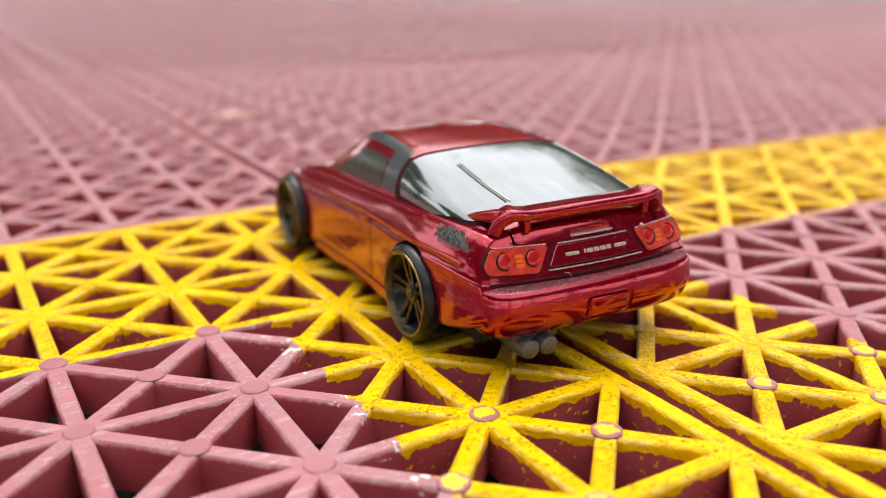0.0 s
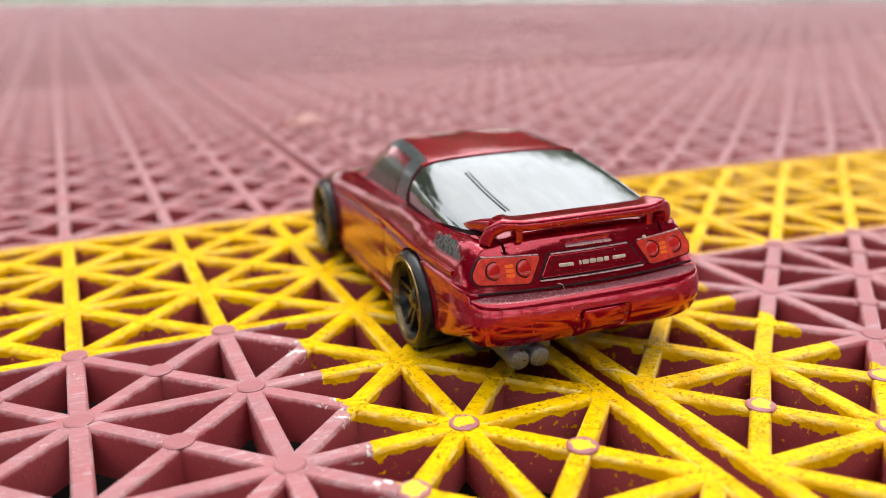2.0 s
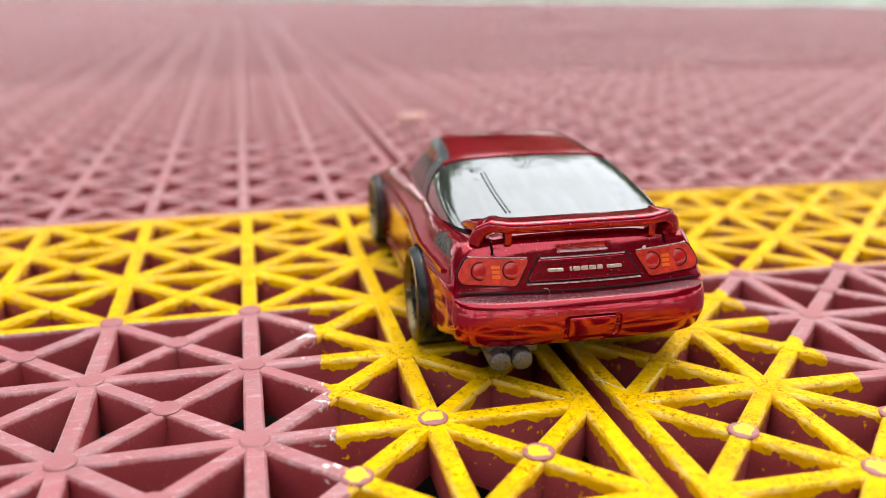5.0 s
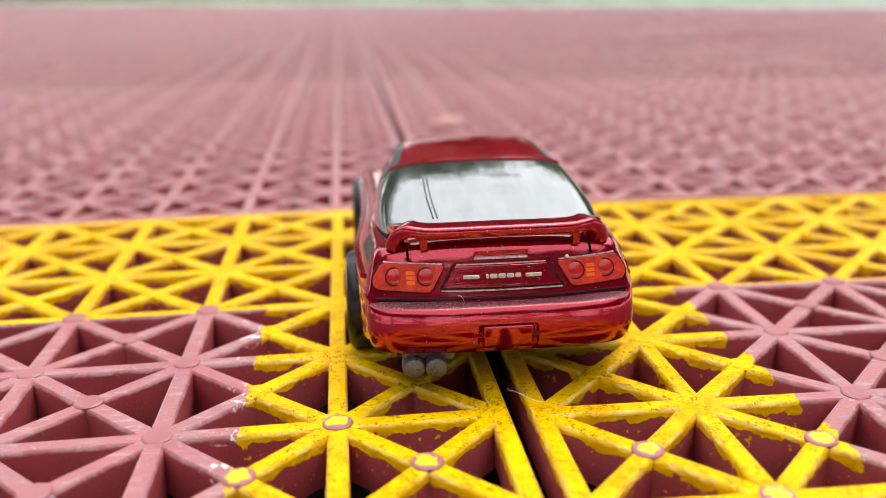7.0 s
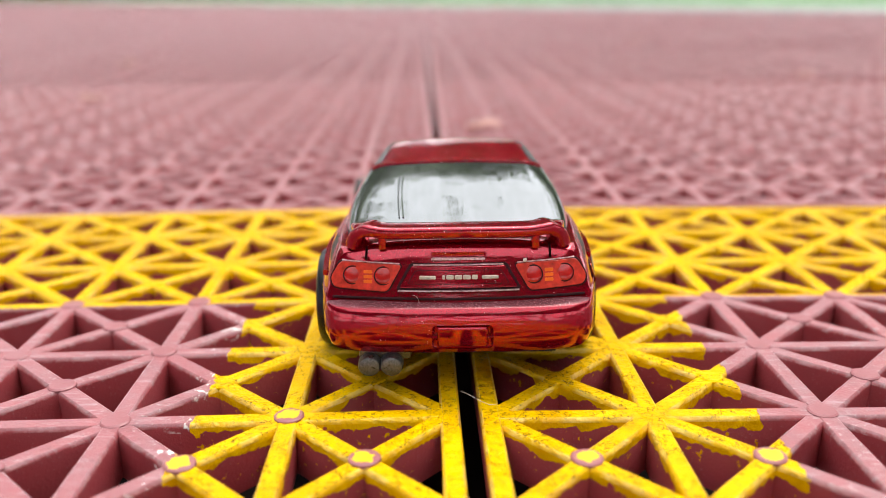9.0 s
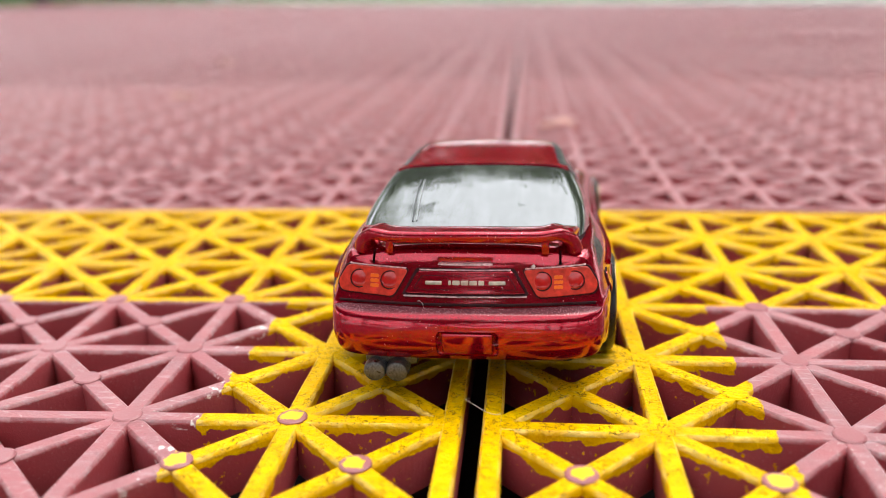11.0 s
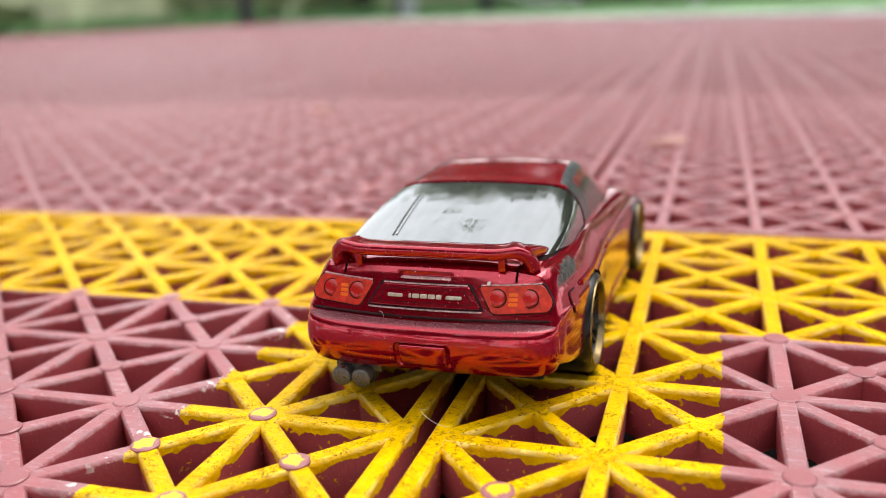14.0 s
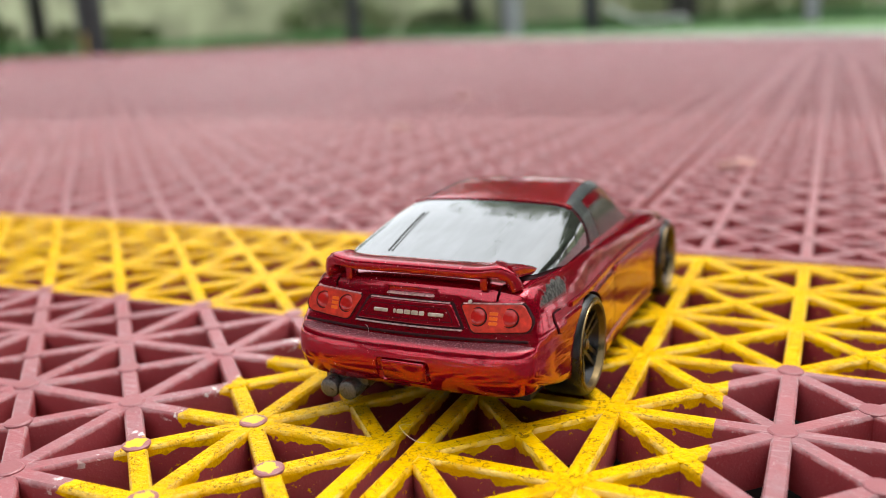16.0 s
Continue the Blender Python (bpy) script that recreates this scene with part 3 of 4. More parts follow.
def body_section(y):
    w, zb, zc, zs, zd = curve_at(BODY, y)
    half = [(0, zb), (w * 0.8, zb), (w * 0.95, zb + 0.15), (w * 0.99, zb + 0.8), (w, zb + (zc - zb) * 0.45), (w * 1.0, zc - 0.5), (w * 0.985, zc),
            (w * 0.955, zc + 0.35 * (zs - zc)), (w * 0.91, zc + 0.72 * (zs - zc)), (w * 0.86, zs - 0.15), (w * 0.79, zs + 0.12), (w * 0.45, zd), (0, zd + 0.15)]
    right = spline(half, 3)
    return right + [Vector((-p.x, p.y)) for p in right[-2:0:-1]]


def body_mesh():
    bm = bmesh.new()
    rings = []
    sec = body_section(2.4)
    mid = Vector((0, 11))
    for k in (0.08, 0.3, 0.55, 0.8, 0.95):
        ring = [mid + (p - mid) * k for p in sec]
        rings.append([(p.x, face_y(p.x, p.y) + (0.0 if k < 0.9 else 0.0), p.y) for p in ring])
    y = 2.4
    while y < END:
        fade = max(0.0, 1 - (y - 2.4) / 9) ** 2
        lift = 0.25 if y < 2.5 else 0
        rings.append([(p.x, y + lift + (face_y(p.x, p.y) - 2.4) * fade, p.y) for p in body_section(y)])
        y += 0.6 if y < 6 else 0.9
    sec = body_section(END)
    mid = Vector((0, 7))
    for k in (0.7, 0.3):
        rings.append([(mid.x + (p.x - mid.x) * k, END + (1 - k) * 0.8, mid.y + (p.y - mid.y) * k) for p in sec])
    add_rings(bm, rings)
    return bm


REAR_AXLE, FRONT_AXLE = 18.1, 60.6
cutters = []
for sx in (-1, 1):
    for ay in (REAR_AXLE, FRONT_AXLE):
        cb = bmesh.new()
        add_tube(cb, (sx * 9.5, ay, 5.9), (sx * 19, ay, 5.9), 6.4, n=48)
        cutters.append(cb)
    # door shut lines
    cutters.append(box_bm(sx * 15.3 - 0.75, sx * 15.3 + 0.75, 30.6, 30.85, 4.2, 15.4))
    cutters.append(box_bm(sx * 15.5 - 0.75, sx * 15.5 + 0.75, 53.2, 53.42, 4.2, 14.0))
    # boot lid lines
    cutters.append(box_bm(sx * 9.85 - 0.13, sx * 9.85 + 0.13, 3.4, 6.0, 14.75, 17.6))
# boot handle recess
cutters.append(box_bm(-2.8, 2.8, 2.8, 4.5, 15.0, 15.6, bevel=0.12))
body = part("body", carve(body_mesh(), cutters, (PAINT, LINE), len(cutters) - 1), (PAINT, LINE), car, "metallic candy red die-cast body with scuffed shoulders", angle=38)

# rear bumper, swept round the tail
def sweep_bumper():
    prof = [(3.4, 5.4), (2.0, 5.12), (1.35, 5.2), (1.0, 5.5), (0.70, 5.95), (0.40, 6.5), (0.15, 7.1), (0.02, 7.7), (0.0, 8.15), (0.05, 8.65), (0.14, 9.2), (0.26, 9.7), (0.38, 10.05), (0.58, 10.3), (0.9, 10.46), (1.25, 10.55), (1.65, 10.63), (2.7, 10.84), (3.4, 11.0)]
    n = 72
    rings = []
    for i in range(n + 1):
        th = -math.pi / 2 + math.pi * i / n
        s, c = math.sin(th), math.cos(th)
        ring = []
        for o, z in prof:
            x = (14.62 - 0.4 * o) * math.copysign(abs(s) ** 0.42, s)
            y = 5.6 - (5.1 - o) * abs(c) ** 0.5 + 0.35 * (x / 14.6) ** 2
            up = 0.3 * abs(s) ** 6
            ring.append((x, y, z + up * max(0, (8 - z) / 2.6)))
        rings.append(ring)
    bm = bmesh.new()
    add_rings(bm, rings)
    return bm


def lean_plate(bm):
    """Shear a plate to the slope of the bumper."""
    for v in bm.verts:
        v.co.y += 0.11 * max(0.0, 8.5 - v.co.z) ** 2
    return bm


plate_cut = lean_plate(box_bm(-2.9, 3.6, -1, 0.95, 5.75, 8.75, bevel=0.55, segs=4))
part("rear_bumper", carve(sweep_bumper(), [plate_cut], (PAINT, PAINT)), (PAINT, PAINT), car, "glossy red bumper with dusty top ledge and blank plate recess", angle=30)
b = lean_plate(box_bm(-2.35, 3.05, 0.45, 1.3, 6.0, 8.5, bevel=0.3, segs=4))
part("number_plate", b, PAINT, car, "plain red blank number plate panel")

seam = bmesh.new()
line = [Vector((x * 0.5, face_y(x * 0.5, 11.0) - 0.02, 11.0)) for x in range(-27, 28)]
for p, q in zip(line, line[1:]):
    add_tube(seam, p, q, 0.16, n=8)
part("bumper_seam", seam, LINE, car, "dark seam between bumper and tail panel")

# cabin shell, windows and black pillars
CABIN = [  # y, base half width, base height, top half width, top height
    (7.6, 12.2, 14.8, 11.8, 16.5), (16, 13.1, 15.0, 12.45, 18.35), (22, 13.3, 15.0, 12.3, 19.75), (27.4, 13.2, 14.9, 11.85, 20.75), (31, 13.1, 14.8, 11.4, 21.2),
    (37, 12.9, 14.4, 10.9, 21.6), (42, 12.7, 14.2, 10.6, 21.1), (46, 12.5, 13.9, 10.8, 19.0), (50, 12.3, 13.6, 11.2, 16.4), (53.5, 12.1, 13.4, 11.5, 14.6)]
CABIN = [(y if y < 31 else 31 + (y - 31) * NOSE, *rest) for y, *rest in CABIN]


def cabin_point(y, s):
    wb, zb, wt, zt = curve_at(CABIN, y)
    k = zt - zb
    half = [(-wb, zb), (-(wb * 0.55 + wt * 0.45), zb + 0.43 * k), (-(wt - 0.3), zb + 0.75 * k), (-(wt - 1.95), zt - 0.28), (-wt * 0.48, zt + 0.1), (0, zt + 0.22)]
    pts = half + [(-x, z) for x, z in half[-2::-1]]
    u = s * 10
    i = min(9, int(u))
    u -= i
    p0, p1, p2, p3 = (Vector(pts[max(0, min(10, q))]) for q in (i - 1, i, i + 1, i + 2))
    q = 0.5 * ((2 * p1) + (p2 - p0) * u + (2 * p0 - 5 * p1 + 4 * p2 - p3) * u * u + (3 * p1 - p0 - 3 * p2 + p3) * u ** 3)
    return Vector((q.x, y, q.y))


def cabin_offset(y, s, d):
    e = 0.01
    ty = cabin_point(y + e * 10, s) - cabin_point(y - e * 10, s)
    ts = cabin_point(y, min(1, s + e)) - cabin_point(y, max(0, s - e))
    n = ts.cross(ty).normalized()
    if n.z < -0.2:
        n = -n
    return cabin_point(y, s) + n * d


def cabin_patch(s0, s1, lo, hi, d0, d1, ns=20, ny=14):
    """A thin panel lying on the cabin between s0 and s1, from lo(s) to hi(s)."""
    bm = bmesh.new()
    layers = []
    for d in (d0, d1):
        g = []
        for i in range(ns + 1):
            s = s0 + (s1 - s0) * i / ns
            g.append([bm.verts.new(cabin_offset(lo(s) + (hi(s) - lo(s)) * j / ny, s, d)) for j in range(ny + 1)])
        layers.append(g)
    for g in layers:
        for i in range(ns):
            for j in range(ny):
                bm.faces.new((g[i][j], g[i + 1][j], g[i + 1][j + 1], g[i][j + 1]))
    a, b = layers
    rim = [(i, 0) for i in range(ns)] + [(ns, j) for j in range(ny)] + [(i, ny) for i in range(ns, 0, -1)] + [(0, j) for j in range(ny, 0, -1)]
    for (i, j), (k, l) in zip(rim, rim[1:] + rim[:1]):
        bm.faces.new((a[i][j], a[k][l], b[k][l], b[i][j]))
    return bm


bm = bmesh.new()
add_rings(bm, [[cabin_point(7.6 + 0.9 * i, s / 60) for s in range(61)] for i in range(54)])
part("cabin", bm, PAINT, car, "red roof and pillars with rubbed paint", angle=50)


def wide_corner(s, r, e=0.0):
    q = min(s, 1 - s)
    return r * max(0.0, 1 - (q - e) / 0.19) ** 2


def corner(s, r, e=0.0):
    """Rounded ends of the window edge near the sides."""
    q = min(s, 1 - s)
    return r * max(0.0, 1 - (q - e) / 0.09) ** 2 if q - e < 0.09 else 0.0


part("window_seal", cabin_patch(0.025, 0.975, lambda s: 8.2 + wide_corner(s, 7.6, 0.03), lambda s: 27.3, -0.3, 0.05, 40), LINE, car, "dark rubber seal round the rear window")
part("rear_window", cabin_patch(0.05, 0.95, lambda s: 9.0 + wide_corner(s, 8.0, 0.05), lambda s: 26.6 - corner(s, 0.9, 0.05), -0.2, 0.17, 48, 24), WINDOW, car, "smoky mirror-like plastic rear window", angle=60)
for s in (1, -1):
    f = (lambda v: v) if s > 0 else (lambda v: 1 - v)
    part("pillar", cabin_patch(f(0.04), f(0.3), lambda q: 27.7, lambda q: 32.0 - 5 * max(0, min(q, 1 - q) - 0.2), -0.2, 0.13, 14, 5), BLACK, car, "chipped black paint over the door pillar")
    part("roof_rail", cabin_patch(f(0.235), f(0.3), lambda q: 32.0 - 5 * max(0, min(q, 1 - q) - 0.2) - 0.3, lambda q: 42.5, -0.2, 0.12, 5, 12), BLACK, car, "chipped black paint along the roof edge")
    part("side_window", cabin_patch(f(0.035), f(0.175), lambda q: 32.6, lambda q: 49.5 - (min(q, 1 - q) - 0.035) * 60, -0.2, 0.05, 8, 12), SIDE_GLASS, car, "smoky grey plastic side window", angle=60)
part("windscreen", cabin_patch(0.22, 0.78, lambda s: 44.6, lambda s: 54.6, -0.2, 0.08, 16, 10), WINDOW, car, "smoky grey plastic windscreen", angle=60)
part("roof_lip", cabin_patch(0.265, 0.735, lambda s: 26.7, lambda s: 27.5, -0.2, 0.34, 24, 4), PAINT, car, "raised red lip at the back of the roof", angle=60)
# wiper moulded on the rear window
bm = bmesh.new()
path = [cabin_offset(11.5 + 10.5 * i / 10, 0.385 - 0.008 * i / 10, 0.22) for i in range(11)]
for p, q in zip(path, path[1:]):
    add_tube(bm, p, q, 0.09, n=8)
part("wiper", bm, BLACK, car, "thin dark moulded rear wiper arm")
# second tube, added to draw the arm's highlight as a paler line
bm = bmesh.new()
path = [cabin_offset(11.5 + 10.7 * i / 10, 0.394 - 0.008 * i / 10, 0.2) for i in range(11)]
for p, q in zip(path, path[1:]):
    add_tube(bm, p, q, 0.1, n=8)
part("wiper_highlight", bm, WINDOW, car, "smoky tube beside the wiper arm, standing for its highlight")

# wing with two stays
def sweep(path, chord, thick, up=Vector((0, 0, 1)), n=20):
    """Rings of a flattened bar along a path; chord and thick are numbers or functions of the place."""
    rings = []
    for i, p in enumerate(path):
        t = (path[min(i + 1, len(path) - 1)] - path[max(i - 1, 0)]).normalized()
        c = up.cross(t).normalized()
        v = t.cross(c)
        w, h = (f(p) if callable(f) else f for f in (chord, thick))
        ring = []
        for k in range(n):
            a = 2 * math.pi * k / n
            ca, sa = math.cos(a), math.sin(a)
            ring.append(p + c * (w / 2) * math.copysign(abs(ca) ** 0.42, ca) + v * (h / 2) * math.copysign(abs(sa) ** 0.42, sa))
        rings.append(ring)
    return rings


bm = bmesh.new()
half = [(-11.0, 6.7, 15.8), (-10.75, 6.5, 16.8), (-10.3, 6.25, 17.5), (-9.6, 6.05, 17.9), (-9.0, 5.85, 17.87), (-7, 5.75, 17.66), (0, 5.6, 17.7)]
wing = bmesh.new()
path = spline(half + [(-x, y, z) for x, y, z in half[-2::-1]], 5)
add_rings(wing, sweep(path, lambda p: 3.0 - 0.35 * max(0, abs(p.x) - 9.6), lambda p: 1.3 + 0.2 * max(0, min(1, abs(p.x) - 9))))
for sx in (-1, 1):
    tip = spline([(sx * 10.2, 6.2, 17.6), (sx * 10.8, 8.2, 17.35), (sx * 11.2, 10.0, 16.9), (sx * 11.4, 12.0, 16.2)], 5)
    add_rings(wing, sweep(tip, lambda p: 2.1 - 0.2 * max(0, p.y - 7), lambda p: 1.5 - 0.16 * max(0, p.y - 7)))
part("rear_wing", wing, GLOSS, car, "glossy red wing spanning the boot lid", angle=45)
for sx in (-8.1, 8.3):
    part("wing_stay", box_bm(sx - 0.42, sx + 0.42, 4.7, 6.2, 15.8, 17.6, bevel=0.15), PAINT, car)


# tail panel: lamps, badge panel, prints
def chord(outline, x):
    """The low and the high crossing of a convex outline at x."""
    found = []
    for (ax, az), (bx, bz) in zip(outline, outline[1:] + outline[:1]):
        if min(ax, bx) - 1e-4 <= x <= max(ax, bx) + 1e-4:
            if abs(bx - ax) > 1e-6:
                found.append(az + (bz - az) * min(1, max(0, (x - ax) / (bx - ax))))
            else:
                found += [az, bz]
    return min(found), max(found)


def tail_patch(outline, depth, proud, ease=0.0):
    """A plate with the given convex outline (x, z), bent to the bowed tail panel."""
    outline = [(x * 1.04, z) for x, z in outline]
    x0, x1 = min(x for x, z in outline), max(x for x, z in outline)
    n = max(2, int((x1 - x0) / 0.35))
    xs = sorted({x0 + (x1 - x0) * i / n for i in range(n + 1)} | {x for x, z in outline})
    xs = [x for i, x in enumerate(xs) if i == 0 or x - xs[i - 1] > 1e-3]

    rings = []
    for x in xs:
        lo, hi = chord(outline, x)
        hi = max(hi, lo + 0.02)
        e = min(ease, (hi - lo) / 3)
        end = ease if ease and x in (xs[0], xs[-1]) else 0.0
        front = [(lo, ease), (lo + e, 0.0), (hi - e, 0.0), (hi, ease)] if ease else [(lo, 0.0), (hi, 0.0)]
        ring = [(x, face_y(x, z) - proud + max(d, end), z) for z, d in front]
        rings.append(ring + [(x, face_y(x, z) + depth, z) for z in (hi, lo)])
    bm = bmesh.new()
    add_rings(bm, rings)
    return bm


def rounded(outline, r, n=4):
    out = []
    m = len(outline)
    for i in range(m):
        p = Vector(outline[i])
        a, b = (Vector(outline[i - 1]) - p).normalized(), (Vector(outline[(i + 1) % m]) - p).normalized()
        for k in range(n + 1):
            u = k / n
            q0, q1 = p + a * r, p + b * r
            out.append(tuple((q0 * (1 - u) ** 2) + p * 2 * u * (1 - u) + q1 * u * u))
    return out


for s in (-1, 1):
    o = [(s * 5.75, 14.35), (s * 12.2, 14.6), (s * 13.25, 12.9), (s * 12.9, 11.95), (s * 7.3, 11.65)]
    grow = [(x + math.copysign(0.15, x - s * 9.6), z + math.copysign(0.11, z - 13.1)) for x, z in o]
    lamp = part("tail_lamp", tail_patch(rounded(o, 0.5), 0.6, 0.16, 0.07), LAMP, car, "orange-red painted tail lamp with two round lenses", angle=20)
    part("lamp_surround", tail_patch(rounded(grow, 0.55), 0.6, 0.06), LINE, lamp, "dark line round the tail lamp", angle=20)
    edge = sorted(((s * 6.0, 14.42), (s * 12.0, 14.64)))
    part("rubbed_edge", tail_patch([(edge[0][0], edge[0][1] + 0.09), (edge[1][0], edge[1][1] + 0.09), edge[1], edge[0]], 0.3, 0.17), WORN_AND_GLINT, lamp, "pale rubbed edge above the lamp", angle=20)
    for z in (12.5, 12.98, 13.46):
        part("lamp_stripe", tail_patch(rounded([(s * 8.85, z + 0.32), (s * 9.75, z + 0.32), (s * 9.75, z), (s * 8.85, z)], 0.1), 0.5, 0.20), AMBER, lamp, "amber bar of the tail lamp", angle=20)
    for cx in (8.0, 11.35):
        lean = Matrix.Translation((s * cx, face_y(cx, 13.25) - 0.14, 13.25)) @ pose(0, 0, 0, -22.8, 0, 0)
        ring = bmesh.new()
        rings = []
        for rad, out in ((1.0, 0.2), (1.02, -0.04), (0.99, -0.08), (0.92, -0.08), (0.88, 0.0), (0.88, 0.2)):
            rings.append([lean @ Vector((rad * math.cos(math.pi * i / 18), out, rad * math.sin(math.pi * i / 18))) for i in range(36)])
        add_rings(ring, rings, True, False)
        part("lens_ring", ring, LINE, lamp, "dark ring round a lens")
        dome = bmesh.new()
        bmesh.ops.create_uvsphere(dome, u_segments=28, v_segments=12, radius=0.91, matrix=lean @ Matrix.Diagonal((1, 0.2, 1, 1)))
        part("lens", dome, LENS, lamp, "domed red lens", angle=80)
# the lip's pale colour stands for the highlight along it
part("handle_lip", tail_patch(rounded([(-2.75, 15.02), (2.75, 15.02), (2.75, 14.84), (-2.75, 14.84)], 0.05), 0.3, 0.16), WORN_AND_GLINT, car, "lip of the boot handle with its pale highlight put in the colour", angle=20)
frame_o = rounded([(-4.75, 14.3), (4.75, 14.3), (6.1, 12.1), (-6.1, 12.1)], 0.3)
part("badge_panel", tail_patch(frame_o, 0.5, 0.26, 0.1), PAINT, car, "raised red panel between the tail lamps", angle=20)
part("badge_line", tail_patch(rounded([(-4.95, 14.52), (4.95, 14.52), (6.45, 11.9), (-6.45, 11.9)], 0.3), 0.5, 0.06), LINE, car, "dark line round the raised panel", angle=20)
part("badge_recess", tail_patch(rounded([(-4.4, 13.9), (4.4, 13.9), (5.25, 12.5), (-5.25, 12.5)], 0.3), 0.5, 0.275), LINE, car, "dark recessed field of the panel", angle=20)
part("badge_face", tail_patch(rounded([(-4.32, 13.84), (4.32, 13.84), (5.14, 12.56), (-5.14, 12.56)], 0.3), 0.5, 0.29), PAINT, car, angle=20)
for x0, x1, z in ((-4.6, 4.6, 14.36), (-6.2, 6.2, 11.78)):
    part("rubbed_edge", tail_patch([(x0, z + 0.08), (x1, z + 0.08), (x1, z), (x0, z)], 0.3, 0.29), WORN_AND_GLINT, car, "pale rubbed edge of the badge panel", angle=20)
for cx in (-3.15, 3.25):
    part("reflector", tail_patch(rounded([(cx - 0.84, 13.36), (cx + 0.84, 13.36), (cx + 0.84, 13.0), (cx - 0.84, 13.0)], 0.12), 0.3, 0.40, 0.06), SILVER, car, "small silver printed bar", angle=20)
for cx, w in ((-1.5, 0.14), (-0.86, 0.38), (0.0, 0.38), (0.86, 0.38), (1.66, 0.3)):
    part("print_mark", tail_patch(rounded([(cx - w, 13.42), (cx + w, 13.42), (cx + w, 12.98), (cx - w, 12.98)], 0.12), 0.3, 0.34, 0.04), SILVER, car, "small silver printed mark", angle=20)

# twin exhaust, underside, side trim
exhaust = bmesh.new()
for cx in (-9.7, -7.3):
    rings = []
    for r, y in ((0.25, 0.55), (0.85, 0.57), (1.1, 0.7), (1.22, 1.0), (1.26, 1.9), (1.2, 2.8), (1.12, 6.5)):
        rings.append([(cx + r * math.cos(2 * math.pi * i / 24), y + 0.6, 3.75 + r * 0.95 * math.sin(2 * math.pi * i / 24)) for i in range(24)])
    add_rings(exhaust, rings)
part("exhaust", exhaust, CAST, car, "rough grey twin exhaust tips", angle=40)
part("exhaust_mount", box_bm(-10.9, -5.2, 2.6, 8, 4.0, 5.9, bevel=0.4), CAST, car, "grey cast bracket above the exhaust")
part("underside", box_bm(-11.5, 11.5, 9.5, 69, 1.6, 5.6, bevel=0.5), UNDER, car, "dark base plate of the toy")
for s in (-1, 1):
    bm = bmesh.new()
    path = []
    for i in range(30):
        y = (7.5 if s < 0 else 12.6) + (55 if s < 0 else 49.9) * i / 29
        w, zb, zc, zs, zd = curve_at(BODY, y)
        path.append(Vector((s * (w * 0.972 + 0.02), y, zc + 0.95)))
    add_rings(bm, sweep(path, 0.5, 0.6, n=8))
    part("side_moulding", bm, PAINT, car, "glossy red moulding along the flank")
    part("door_handle", box_bm(s * 15.0 - 0.35, s * 15.0 + 0.35, 31.6, 34.4, 11.2, 12.1, bevel=0.2), PAINT, car, "raised red door handle")
    for ay in (REAR_AXLE, FRONT_AXLE):
        tyre = bmesh.new()
        lathe(tyre, [(3.9, 0.2), (4.8, 1.9), (5.25, 2.36), (5.6, 2.34), (5.9, 2.0), (6.0, 1.4), (6.0, -1.9), (5.8, -2.4), (4.0, -2.5)], (0, 0, 0), 56)
        wheel = part("wheel", tyre, RUBBER, car, "black plastic tyre on a dark spoked wheel", angle=40)
        wheel.matrix_local = pose(s * 0.0141 - 0.0003, ay * 0.001, 0.006, 0, 0, 0 if s > 0 else 180)
        lip = bmesh.new()
        lathe_rings = [(5.35, 2.3), (5.3, 2.5), (5.1, 2.54), (4.85, 2.42), (4.6, 1.2), (4.9, 1.1), (5.35, 2.3)]
        add_rings(lip, [[(x, r * math.cos(2 * math.pi * i / 56), r * math.sin(2 * math.pi * i / 56)) for i in range(56)] for r, x in lathe_rings], True, False)
        part("rim_lip", lip, LIP, wheel, "thin gold rim edge")
        spokes = bmesh.new()
        for k in range(5):
            for off in (-0.55, 0.55):
                vs = bmesh.ops.create_cube(spokes, size=1, matrix=pose(0, 0, 0, 72 * k + 12 + (6 if ay > 30 else 0)) @ Matrix.Translation((1.05, off * 1.0, 2.75)) @ pose(0, 0, 0, -off * 9, 8) @ Matrix.Diagonal((0.7, 0.5, 4.3, 1)))["verts"]
        lathe(spokes, [(1.35, 0.4), (1.35, 1.25), (1.1, 1.45)], (0, 0, 0), 20)
        part("spokes", spokes, RIM, wheel, "dark bronze twin spokes")
        hub = bmesh.new()
        lathe(hub, [(0.65, 1.3), (0.65, 1.65), (0.4, 1.8)], (0, 0, 0), 18)
        part("hub_cap", hub, LIP, wheel, "small gold hub cap")
for s in (-1, 1):
    bm = bmesh.new()
    path = [Vector((s * (curve_at(BODY, y)[0] - 0.5), y, 3.2)) for y in [25.4 + i * 1.5 for i in range(18)]]
    add_rings(bm, sweep(path, 1.3, 1.7, n=12))
    part("side_skirt", bm, GLOSS, car, "glossy red side skirt below the door")


def flank_x(y, z):
    """Half width of the body at a place on the flank."""
    pts = [p for p in body_section(y) if p.x > 5]
    for p, q in zip(pts, pts[1:]):
        if p.y <= z <= q.y:
            return p.x + (q.x - p.x) * (z - p.y) / max(1e-6, q.y - p.y)
    return max(p.x for p in pts)


